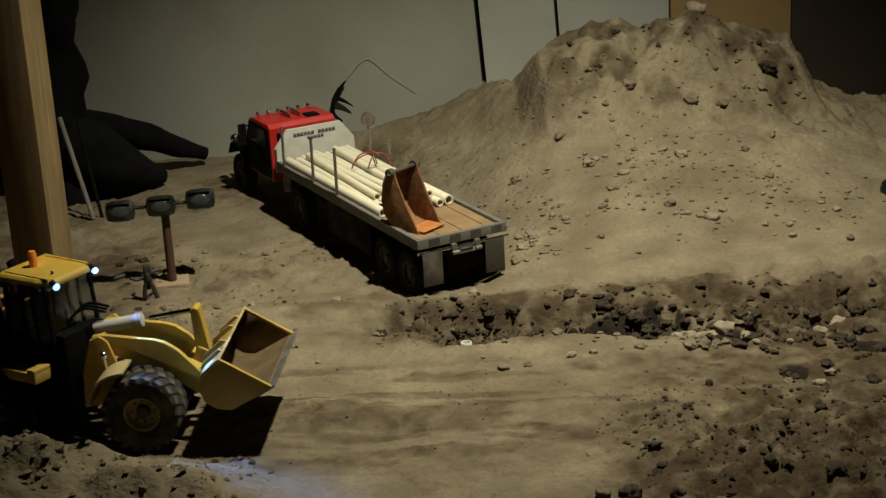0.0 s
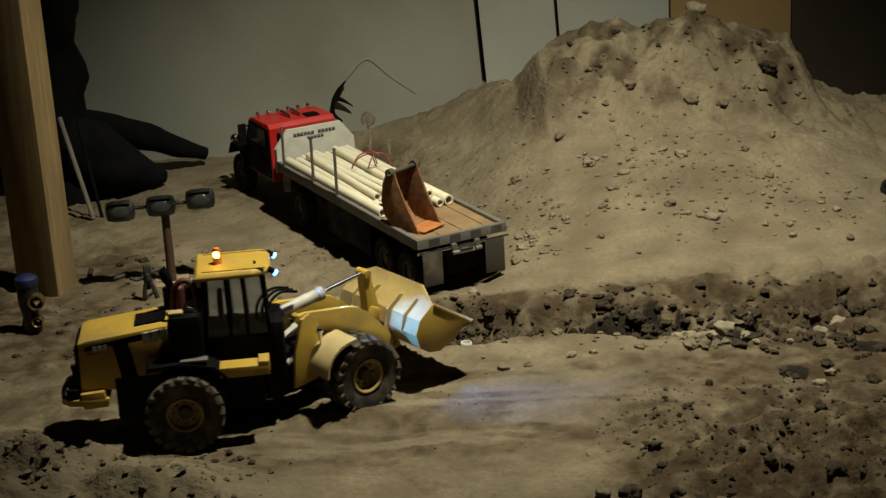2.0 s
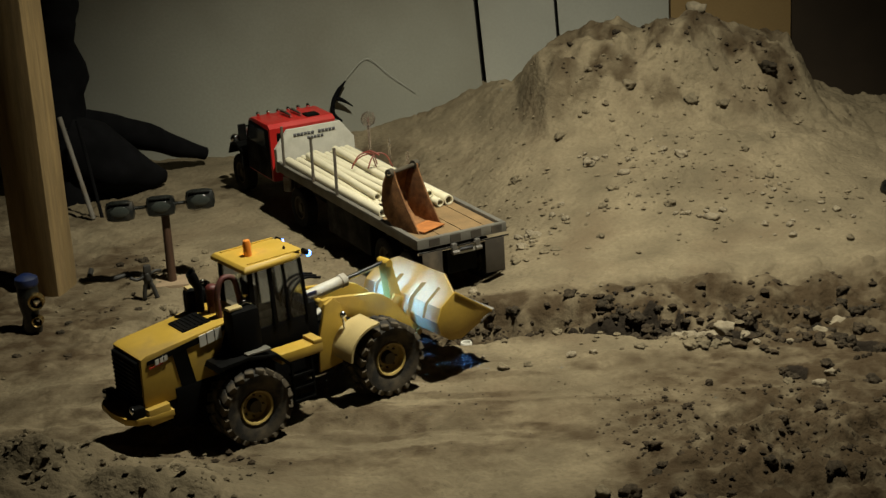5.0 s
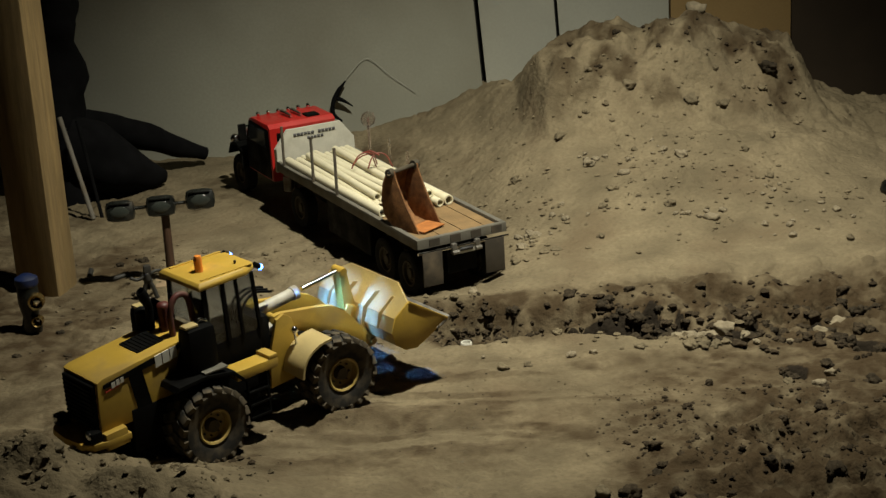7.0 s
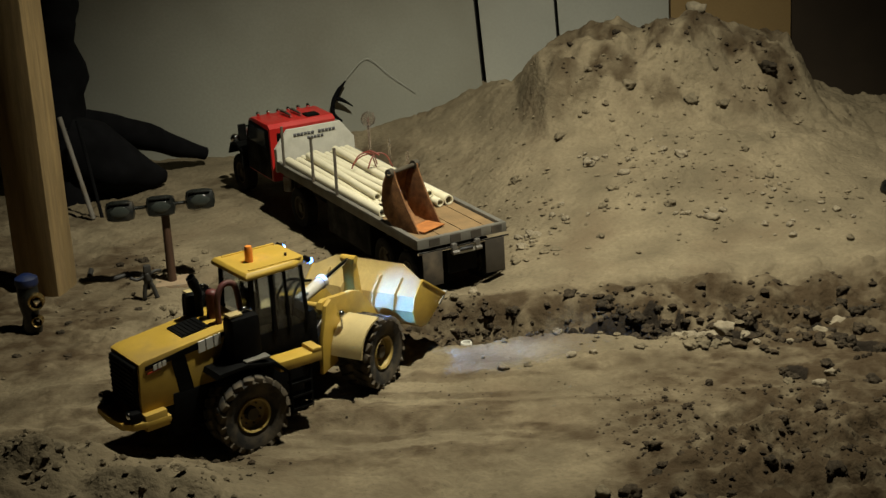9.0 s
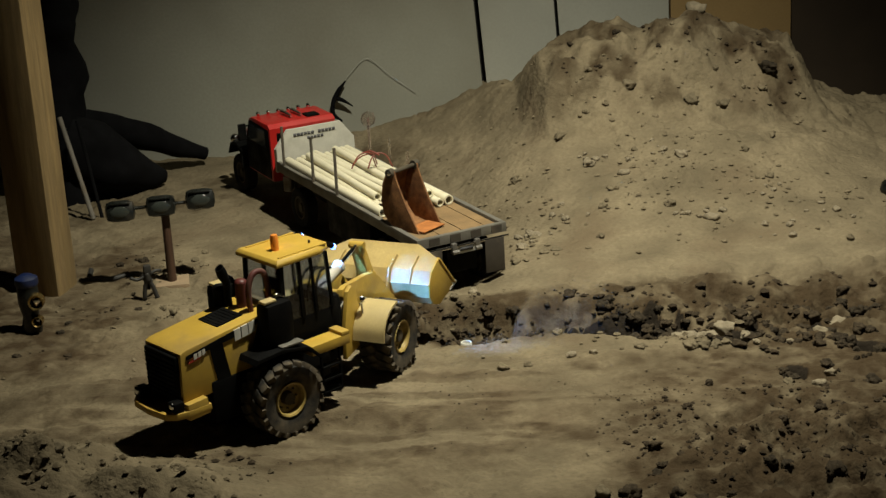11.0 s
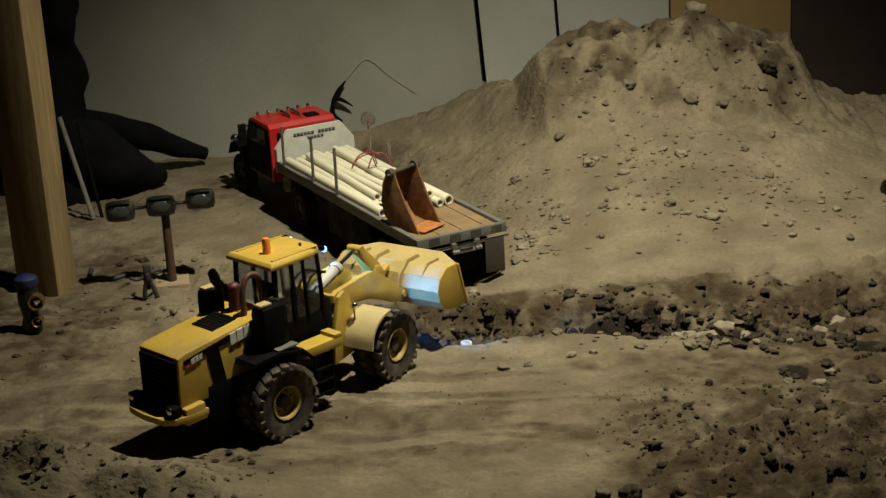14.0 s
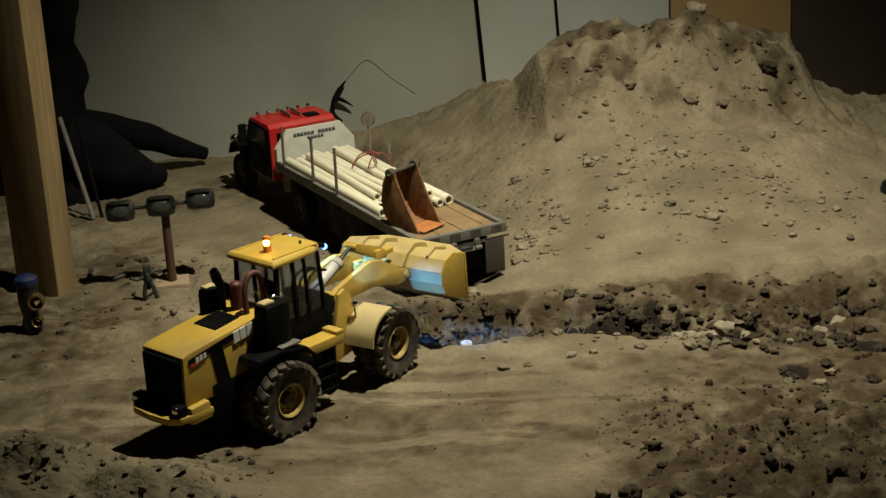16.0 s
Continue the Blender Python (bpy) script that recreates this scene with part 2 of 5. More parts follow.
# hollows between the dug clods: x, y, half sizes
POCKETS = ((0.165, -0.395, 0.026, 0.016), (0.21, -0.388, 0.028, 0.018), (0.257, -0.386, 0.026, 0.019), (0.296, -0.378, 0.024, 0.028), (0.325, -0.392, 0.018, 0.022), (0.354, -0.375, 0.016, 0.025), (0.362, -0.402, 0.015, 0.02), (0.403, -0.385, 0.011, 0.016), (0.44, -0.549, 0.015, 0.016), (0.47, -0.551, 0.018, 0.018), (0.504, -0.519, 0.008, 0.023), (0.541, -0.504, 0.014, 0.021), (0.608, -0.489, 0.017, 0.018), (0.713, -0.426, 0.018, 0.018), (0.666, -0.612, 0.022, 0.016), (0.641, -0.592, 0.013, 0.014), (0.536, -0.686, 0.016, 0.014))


def ground_z(x, y):
    """Height of the dirt: an upper terrace, a trench, a spoil mound against the wall, a low pile and a rutted lane."""
    x, y = np.asarray(x, float), np.asarray(y, float)
    wob = 0.02 * fbm(x, y * 0 + 3, 7, 3) * 2
    # mound
    ridge = np.interp(x, [-0.18, -0.01, 0.188, 0.236, 0.27, 0.46, 0.57, 0.73, 0.80, 0.85, 0.95, 1.15, 1.6],
                      [0.008, 0.058, 0.125, 0.235, 0.262, 0.264, 0.278, 0.262, 0.220, 0.120, 0.065, 0.05, 0.04])
    ridge_y = np.interp(x, [0.10, 0.24], [0.88, 0.62])
    foot = np.interp(x, [-0.3, -0.18, 0.0, 0.13, 0.3, 1.0], [0.95, 0.8, 0.32, 0.06, -0.1, -0.15])
    u = np.clip((y - foot) / np.maximum(ridge_y - foot, 0.05), 0, 1)
    low = np.interp(x, [-0.18, 0.0, 0.1, 0.22, 0.34, 0.5, 0.66, 0.8, 0.95, 1.15, 1.6], [0.008, 0.055, 0.085, 0.125, 0.155, 0.172, 0.172, 0.14, 0.07, 0.05, 0.04])
    k = smooth(0.10, 0.28, x)
    g = (np.minimum(low, ridge) * u ** 1.15 + np.maximum(ridge - low, 0) * smooth(0.66, 0.97, u)) / ridge
    back = np.where(y > ridge_y, 1 - 0.8 * smooth(0.03, 0.3, y - ridge_y) * k, 1)
    z = ridge * g * back
    z += ridge * g * 0.16 * fbm(x, y, 7, 4) * smooth(0.0, 0.3, u) * smooth(0.12, 0.3, x)
    z += 0.028 * k * smooth(0.55, 0.85, u) * fbm(x + 5, y, 13, 3) + 0.024 * k * smooth(0.5, 0.9, u) * fbm(x, y + 7, 26, 4)
    # terrace and trench
    far = np.interp(x, [-0.3, -0.1, 0.15, 0.4, 0.8], [-0.28, -0.25, -0.27, -0.31, -0.28]) + wob + 0.03 * fbm(x, y, 16, 3)
    near = np.interp(x, [-0.3, -0.05, 0.05, 0.15, 0.4, 0.8], [-0.36, -0.43, -0.475, -0.45, -0.50, -0.47]) + wob * 0.5 + 0.012 * fbm(x, y, 30, 3)
    z += 0.012 * smooth(-0.35, -0.2, y) * smooth(0.0, 0.2, x)
    # the yard behind the trench lies lower
    z -= 0.034 * smooth(-0.30, -0.12, y) * smooth(0.20, 0.02, x) * (1 - u)
    inside = smooth(0.0, 0.085, far - y) * smooth(-0.012, 0.022, y - near) * smooth(-0.2, -0.06, x) * (1 - 0.45 * smooth(0.28, 0.5, x))
    z -= 0.060 * inside * (1 + 0.9 * fbm(x, y, 22, 4))
    z += 0.020 * inside * fbm(x + 1, y + 4, 46, 3)
    slot = smooth(0.10, 0.16, x) * smooth(0.36, 0.28, x) * smooth(0.0, 0.012, y - near - 0.006) * smooth(0.098, 0.084, y - near + 0.03 * fbm(x, y, 25, 3))
    z -= 0.012 * slot * (0.6 + 1.2 * np.abs(fbm(x + 2, y, 20, 3)))
    # spoil along the lip and the churned ground on the far side of the lane
    churn = smooth(0.2, 0.6, x) * smooth(-0.62, -0.5, y) * smooth(-0.15, -0.3, y)
    z += churn * 0.042 * fbm(x, y, 18, 5)
    corner = smooth(0.12, 0.45, x) * smooth(-0.7, -0.9, y)
    z += corner * (0.012 + 0.04 * fbm(x + 9, y, 26, 5))
    ragged = fbm(x + 8, y * 1.6, 16, 4)
    pit = x * 0
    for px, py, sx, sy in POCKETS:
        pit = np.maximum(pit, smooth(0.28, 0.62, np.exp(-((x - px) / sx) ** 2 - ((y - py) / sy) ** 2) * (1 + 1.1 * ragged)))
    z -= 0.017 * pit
    # low pile in front
    z += 0.088 * np.exp(-((x + 0.62) / 0.21) ** 2 - ((y + 0.965) / np.where(y > -0.965, 0.075, 0.13)) ** 2) * (1 + 0.75 * fbm(x, y, 14, 5))
    z += 0.042 * np.exp(-((x + 0.40) / 0.11) ** 2 - ((y + 1.04) / 0.055) ** 2) * (1 + 0.7 * fbm(x, y, 18, 5))
    z -= 0.042 * np.exp(-((x - 0.030) / 0.035) ** 2 - ((y + 0.452) / 0.028) ** 2)
    # wheel ruts of the lane
    lane = smooth(-1.0, -0.85, y) * smooth(-0.48, -0.56, y)
    z += lane * 0.011 * fbm(x * 0.22 + 0.1 * y, y, 17, 3)
    z += 0.007 * fbm(x, y, 8, 3) + 0.0075 * fbm(x, y, 38, 4) * (0.35 + 1.3 * smooth(-0.1, 0.2, fbm(x + 3, y, 4, 2)) * (1 - 0.7 * smooth(-1.0, -0.9, y) * smooth(-0.5, -0.6, y))) + 0.002 * fbm(x, y, 150, 2)
    return z


def damp_and_shade(x, y):
    """Where the soil is dark: freshly dug and still damp in the trench, churned patches and the top of the mound; shade
    painted in the hollows and round the post's foot.
    """
    w = 0.02 * fbm(x, y, 14, 4)
    trench = smooth(-0.50, -0.45, y + w) * smooth(-0.24, -0.28, y + w) * smooth(-0.16, -0.08, x)
    churn = smooth(0.30, 0.62, x + 2 * w) * smooth(-0.66, -0.56, y + 2 * w + 0.22 * smooth(0.42, 0.6, x)) * smooth(-0.2, -0.35, y)
    corner = smooth(0.16, 0.46, x - 0.6 * (y + 0.9) + 3 * w) * smooth(-0.70, -0.86, y + 2 * w)
    corner = np.maximum(corner, smooth(0.02, -0.12, y + 0.9 - 0.68 * (x - 0.24) + 3 * w) * smooth(0.12, 0.32, x + 2 * w))
    pile = 0.06 * np.exp(-((x + 0.62) / 0.2) ** 2 - ((y + 1.0) / 0.12) ** 2)
    top = 0.8 * smooth(0.34, 0.50, y + w) * smooth(0.22, 0.30, x) * smooth(0.95, 0.8, x) * smooth(-0.06, 0.14, fbm(x, y, 12, 5))
    on = smooth(-1.0, -0.9, y) * smooth(-0.53, -0.60, y)
    ruts = on * np.maximum((0.7 + 0.3 * smooth(-0.2, 0.3, x)) * smooth(0.0, 0.24, fbm(x * 0.20, y, 13, 3)), 0.85 * smooth(-0.04, 0.22, fbm(x * 0.14 + 3, y + 0.08 * x, 30, 4)))
    ruts = np.maximum(ruts, on * (0.05 + 0.5 * smooth(-0.15, 0.4, x)))
    ruts = np.maximum(ruts, on * 0.95 * smooth(-0.05, 0.45, x + 4 * w) * (1.0 + 0.7 * fbm(x * 0.3, y, 16, 4)))
    yard = 0.55 * smooth(0.0, 0.25, fbm(x + 4, y, 8, 4)) * smooth(0.05, -0.1, x) * smooth(-0.5, -0.4, y)
    # dim left side round the post's foot: missing light painted as darker soil
    heel_shade = 0.9 * smooth(-0.50, -0.66, x + 3 * w) * smooth(-0.62, -0.5, y) * smooth(0.3, 0.15, y) * (1 + fbm(x + 2, y, 18, 4))
    edge = smooth(0.40, 0.60, x + 2 * w) * smooth(-0.30, -0.44, y)
    body = np.minimum(np.maximum.reduce([1.0 * trench, 1.2 * churn, 1.4 * corner, pile, 1.1 * top, 0.86 * ruts, 1.0 * yard, 1.15 * edge, heel_shade]) * (0.88 + 0.7 * fbm(x, y, 45, 3)), 1) * 0.88
    # shade of the hollows and under the trench's lip, painted near-black
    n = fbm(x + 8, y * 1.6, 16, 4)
    gap_shade = x * 0
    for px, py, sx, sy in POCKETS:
        gap_shade = np.maximum(gap_shade, smooth(0.30, 0.50, np.exp(-((x - px) / (1.15 * sx)) ** 2 - ((y - py - 0.008) / (1.35 * sy)) ** 2) * (1.15 + 1.1 * n)))
    return np.clip(np.maximum(body, gap_shade), 0, 1)


def gz(x, y):
    return float(ground_z(x, y))


def build_ground():
    def axis(lo, hi, step, ends):
        core = np.arange(lo, hi, step)
        return np.concatenate([[ends[0], (ends[0] + lo) / 2], core, [(ends[1] + hi) / 2, ends[1]]])
    xs, ys = axis(-1.0, 1.25, 0.005, (-2.6, 2.6)), axis(-1.25, 0.96, 0.005, (-4.2, 1.6))
    X, Y = np.meshgrid(xs, ys)
    Z = ground_z(X, Y)
    n, m_ = X.shape
    idx = np.arange(n * m_).reshape(n, m_)
    faces = np.stack([idx[:-1, :-1], idx[:-1, 1:], idx[1:, 1:], idx[1:, :-1]], -1).reshape(-1, 4)
    me = bpy.data.meshes.new("ground")
    me.from_pydata(np.stack([X, Y, Z], -1).reshape(-1, 3).tolist(), [], faces.tolist())
    # vertex mask for the soil colour: damp ground plus the painted shade
    darkening = me.attributes.new("damp_shade", "FLOAT", "POINT")
    darkening.data.foreach_set("value", damp_and_shade(X, Y).reshape(-1).astype(np.float32))
    me.polygons.foreach_set("use_smooth", [True] * len(me.polygons))
    me.materials.append(M["soil"])
    tagged(new("ground", me), "brown dry sandy soil with ruts, a trench and a mound", "ground", kind="structure")


build_ground()


# ---- walls ----
def slab(name, x0, x1, y0, y1, z0, z1, material, label, lean=(0.0, 0.0)):
    """A wall sheet; lean slants its two upright edges (run per rise, true at z = 0.2)."""
    bm = bmesh.new()
    box(bm, x0, x1, y0, y1, z0, z1)
    for v in bm.verts:
        v.co.x -= (v.co.z - 0.2) * lean[0 if abs(v.co.x - x0) < 1e-5 else 1]
    return tagged(obj(name, bm, material, smooth=0), label, "wall", kind="structure")


slab("wall_north_1", -2.5, 0.112, 0.90, 0.93, -0.1, 2.4, "dim_wall", "grey painted drywall sheet, stained and dusty", (0.0, 0.06))
slab("wall_north_2", 0.123, 0.301, 0.90, 0.93, -0.1, 2.4, "wall", "narrow grey painted drywall sheet", (0.06, 0.05))
slab("wall_north_3", 0.309, 0.57, 0.90, 0.93, -0.1, 2.4, "wall", "light grey drywall sheet", (0.05, 0.0))
slab("wall_north_4", 0.575, 0.862, 0.90, 0.93, -0.1, 2.4, "tan", "tan hardboard sheet")
slab("wall_north_5", 0.865, 2.5, 0.90, 0.93, -0.1, 2.4, "brown", "dark brown wood panel")
slab("wall_backing", -2.5, 2.5, 0.935, 1.0, -0.1, 2.4, "seam", "dark backing behind the wall sheets")
# unseen walls and ceiling, added to close the room; dark to bounce little light
slab("wall_west", -2.55, -2.5, -4.2, 1.0, -0.1, 2.4, "shed", "unseen dark workshop wall, added to close the room")
slab("wall_east", 2.5, 2.55, -4.2, 1.0, -0.1, 2.4, "shed", "unseen dark workshop wall, added to close the room")
slab("wall_south", -2.55, 2.55, -4.25, -4.2, -0.1, 2.4, "shed", "unseen dark workshop wall, added to close the room")
slab("ceiling", -2.55, 2.55, -4.25, 1.0, 2.4, 2.45, "shed", "unseen dark workshop ceiling, added to close the room")


# ---- timber post and the clutter beside it ----
def timber_post():
    c = Vector((-0.738, -0.055, -0.06))
    a, e = Vector((-0.94, 0.341, 0)), Vector((0.341, 0.94, 0))
    t = thing("timber_post", "doubled pine stud post, nailed, rough sawn", "post", Matrix.Translation(c))
    for i, (o, s) in enumerate(((0.0, 0.0), (0.0405, 0.005))):
        bm = bmesh.new()
        box(bm, 0, 0.089 - s, 0, 0.038, 0, 2.42, 0.003)
        m = Matrix(((a.x, e.x, 0, 0), (a.y, e.y, 0, 0), (0, 0, 1, 0), (0, 0, 0, 1)))
        bmesh.ops.transform(bm, matrix=m, verts=bm.verts)
        bmesh.ops.translate(bm, verts=bm.verts, vec=e * o + a * s)
        bmesh.ops.recalc_face_normals(bm, faces=bm.faces)
        part("stud", bm, "stud", t)
    return t


timber_post()


def lumpy(name, pts, radii, material, label, category, n=18, amp=0.25, flat=1.0):
    """A limp heap or hanging bag along a line."""
    bm = bmesh.new()
    P = arc(pts, 5)
    R = [float(v) for v in np.interp(np.linspace(0, 1, len(P)), np.linspace(0, 1, len(radii)), radii)]
    rings = []
    for i, p in enumerate(P):
        d = (P[min(i + 1, len(P) - 1)] - P[max(i - 1, 0)]).normalized()
        u = d.cross(Vector((0, 0, 1)))
        u = u.normalized() if u.length > 0.2 else Vector((1, 0, 0))
        w = u.cross(d).normalized()
        ring = []
        for k in range(n):
            an = 2 * math.pi * k / n
            q = p + R[i] * (math.cos(an) * u + flat * math.sin(an) * w)
            ring.append(bm.verts.new(q + (q - p) * amp * 2 * noise.noise(q * 14)))
        rings.append(ring)
    for a, b in zip(rings, rings[1:]):
        for k in range(n):
            bm.faces.new((a[k], a[(k + 1) % n], b[(k + 1) % n], b[k]))
    bm.faces.new(rings[0][::-1])
    bm.faces.new(rings[-1])
    bmesh.ops.recalc_face_normals(bm, faces=bm.faces)
    return tagged(obj(name, bm, material, smooth=70), label, category)


lumpy("tarp_roll", [(-0.86, 0.62, 0.141), (-0.744, 0.7, 0.1), (-0.644, 0.78, 0.04), (-0.556, 0.83, -0.007)], [0.040, 0.038, 0.032, 0.027, 0.016], "cloth",
      "black crumpled tarp roll sloping down along the wall", "tarp", amp=0.12)
lumpy("tarp_roll", [(-0.843, 0.58, 0.115), (-0.753, 0.6, 0.048), (-0.685, 0.63, 0.012), (-0.63, 0.66, -0.009)], [0.07, 0.074, 0.060, 0.042, 0.014], "cloth",
      "black tarp roll slumped on the dirt beside the post", "tarp", amp=0.16)
lumpy("black_bag", [(-0.86, 0.60, -0.05), (-0.85, 0.60, 0.17), (-0.83, 0.59, 0.33), (-0.825, 0.58, 0.43), (-0.83, 0.58, 0.65)], [0.06, 0.07, 0.045, 0.072, 0.09], "cloth",
      "black cloth bag hanging behind the post", "bag")


def leaning_rod(a, b, r, material, label):
    bm = bmesh.new()
    cyl(bm, a, b, r, n=10)
    return tagged(obj("rod", bm, material), label, "rod", "rods leaning behind the post")


leaning_rod((-0.755, 0.42, gz(-0.755, 0.42)), (-0.812, 0.47, 0.19), 0.0055, "grey", "thin grey plastic rod leaning on a bag")
leaning_rod((-0.738, 0.43, gz(-0.738, 0.43)), (-0.775, 0.47, 0.18), 0.004, "cloth", "thin black rod leaning behind the post")


def floodlight_stand():
    x, y = -0.527, -0.005
    z = gz(x, y)
    t = thing("floodlight_stand", "toy floodlight mast with three black lamps on a wooden base", "floodlight", pose(x, y, z, 0, 0, 8))
    bm = bmesh.new()
    box(bm, -0.032, 0.032, -0.03, 0.03, -0.004, 0.007, 0.0015)
    part("base_board", bm, "base", t, "pale square wooden base board")
    bm = bmesh.new()
    cyl(bm, (0, 0, 0.006), (0, 0, 0.146), 0.009, 0.0078, n=12)
    part("pole", bm, "wood_pole", t, "dark stained wooden pole")
    bm = bmesh.new()
    cyl(bm, (-0.092, 0.004, 0.157), (0.084, 0.004, 0.161), 0.0035, n=10)
    part("crossbar", bm, "flood", t)
    for dx, dz in ((-0.083, -0.003), (-0.006, 0.0), (0.069, 0.006)):
        bm = bmesh.new()
        box(bm, -0.028, 0.028, -0.016, 0.016, -0.020, 0.020, 0.0135)
        lathe_at = pose(dx, -0.004, 0.160 + dz, -12, 0, 0)
        bmesh.ops.transform(bm, matrix=lathe_at, verts=bm.verts)
        h = part("lamp_housing", bm, "flood", t, "black rounded lamp housing")
        bm = bmesh.new()
        ball(bm, (0, -0.0125, -0.001), 0.018, (1.15, 0.32, 0.72), 20, 12)
        bmesh.ops.transform(bm, matrix=lathe_at, verts=bm.verts)
        part("lens", bm, "flood_glass", h, "dark glass lens")
        bm = bmesh.new()
        box(bm, -0.020, 0.020, -0.0185, -0.012, 0.0135, 0.0165, 0.0012, lathe_at)
        part("brow", bm, "flood", h, "black brow over the lens")
    return t


floodlight_stand()


def lantern():
    x, y = -0.728, -0.315
    z = gz(x, y)
    t = thing("lantern", "small black hand lamp with a blue cap and brass ring", "lantern", pose(x, y, z, 0, 0, 0))
    bm = bmesh.new()
    lathe(bm, [(0.0, -0.003), (0.016, -0.003), (0.018, 0.01), (0.014, 0.03), (0.019, 0.055), (0.018, 0.085), (0.014, 0.094), (0.0, 0.094)], "z", 20)
    part("body", bm, "flood", t)
    bm = bmesh.new()
    lathe(bm, [(0.019, 0.086), (0.021, 0.090), (0.020, 0.100), (0.010, 0.106), (0.0, 0.106)], "z", 20)
    part("cap", bm, "blue", t, "blue plastic cap")
    for cx, cz, r in ((0.018, 0.062, 0.0135), (0.016, 0.026, 0.009)):
        bm = bmesh.new()
        lathe(bm, [(r * 0.78, -0.026), (r, -0.028), (r * 1.05, -0.022), (r * 1.05, -0.012), (r * 0.6, -0.008)], "y", 20)
        bmesh.ops.translate(bm, verts=bm.verts, vec=(cx, 0, cz))
        ring = part("ring", bm, "brass", t, "polished brass ring")
        bm = bmesh.new()
        ball(bm, (cx, -0.016, cz), r * 0.75, (1, 0.6, 1))
        part("lens", bm, "lens", ring)
    return t


lantern()


def cable(name, pts, r, material, label, cat="cable"):
    bm = bmesh.new()
    tube(bm, arc(pts, 5), r)
    return tagged(obj(name, bm, material, smooth=80), label, cat)


def on(x, y, dz=0.003):
    return (x, y, gz(x, y) + dz)


cable("cable", [on(-0.70, 0.08), on(-0.69, 0.03), on(-0.65, 0.02, 0.006), on(-0.605, 0.03), on(-0.575, 0.0, 0.010), on(-0.56, -0.06, 0.02)], 0.0055, "orange_wire", "black cable lying on the dirt")


def tripod_clamp():
    x, y = -0.555, -0.105
    t = thing("clamp_stand", "small black jointed clamp standing on the dirt", "clamp", pose(x, y, gz(x, y), 0, 0, 20))
    for pts, r in (([(-0.010, 0.004, -0.003), (-0.007, 0.002, 0.022), (-0.002, 0, 0.036)], 0.0042), ([(0.014, -0.004, -0.003), (0.008, 0, 0.02), (0.0, 0, 0.036)], 0.0042),
                   ([(0.0, 0, 0.034), (-0.002, 0, 0.052)], 0.0065), ([(-0.001, 0, 0.044), (0.014, 0, 0.052), (0.026, 0.004, 0.05)], 0.0032),
                   ([(-0.003, 0, 0.046), (-0.02, 0, 0.040), (-0.033, 0, 0.046)], 0.0034)):
        bm = bmesh.new()
        tube(bm, arc(pts, 4), r, 8)
        part("arm", bm, "orange_wire", t)
    bm = bmesh.new()
    box(bm, -0.007, 0.007, -0.006, 0.006, 0.050, 0.066, 0.003)
    part("jaw", bm, "orange_wire", t)


tripod_clamp()

# strap and cords on the wall
lumpy("strap_hook", [(-0.212, 0.885, 0.138), (-0.230, 0.884, 0.115), (-0.244, 0.882, 0.088), (-0.246, 0.882, 0.060), (-0.226, 0.884, 0.040)], [0.002, 0.0055, 0.005, 0.0055, 0.0025], "cloth",
      "black curved strap hook hanging on the wall", "strap", n=10, amp=0.15)
lumpy("strap_end", [(-0.236, 0.884, 0.098), (-0.218, 0.884, 0.090), (-0.198, 0.884, 0.076)], [0.0055, 0.004, 0.0015], "cloth", "black folded strap end hanging on the wall", "strap", n=10, amp=0.15)
cable("cord", [(-0.216, 0.893, 0.135), (-0.195, 0.893, 0.159), (-0.155, 0.895, 0.189), (-0.104, 0.896, 0.144), (-0.045, 0.896, 0.099)], 0.0006, "wall", "thin grey cord against the wall", "cord")


# ---- flatbed truck ----
def wheel_mesh(rad, width, rimr, lugs=0, lug_h=0.006):
    tyre, rim, hub = bmesh.new(), bmesh.new(), bmesh.new()
    h, places = width / 2, []
    lathe(tyre, [(rimr, -h * 0.8), (rimr + (rad - rimr) * 0.35, -h * 0.98), (rad * 0.88, -h), (rad * 0.955, -h * 0.82), (rad * 0.96, 0), (rad * 0.955, h * 0.82), (rad * 0.88, h),
                 (rimr + (rad - rimr) * 0.35, h * 0.98), (rimr, h * 0.8)], "y", 40)
    for i in range(lugs):
        for side in (-1, 1):
            an = 2 * math.pi * (i + (0.5 if side > 0 else 0)) / lugs
            w = rad * 0.11
            m = Matrix.Rotation(an, 4, "Y") @ Matrix.Translation((0, side * h * 0.52, rad * 0.965)) @ Matrix.Rotation(side * 0.42, 4, "Z")
            places.append(m)
    lathe(rim, [(rimr, -h * 0.80), (rimr * 0.95, -h * 0.90), (rimr * 0.86, -h * 0.84), (rimr * 0.80, -h * 0.45), (rimr * 0.55, -h * 0.35), (0.0, -h * 0.35)], "y", 28)
    lathe(rim, [(rimr, h * 0.80), (rimr * 0.95, h * 0.90), (rimr * 0.86, h * 0.84), (rimr * 0.80, h * 0.45), (rimr * 0.55, h * 0.35), (0.0, h * 0.35)], "y", 28)
    for s in (-1, 1):
        cyl(hub, (0, s * h * 0.2, 0), (0, s * h * 0.72, 0), rimr * 0.42, rimr * 0.34, 16)
        for k in range(8):
            an = 2 * math.pi * k / 8
            cyl(hub, (rimr * 0.6 * math.cos(an), s * h * 0.3, rimr * 0.6 * math.sin(an)), (rimr * 0.6 * math.cos(an), s * h * 0.48, rimr * 0.6 * math.sin(an)), rimr * 0.06, n=6)
    return tyre, rim, hub, places


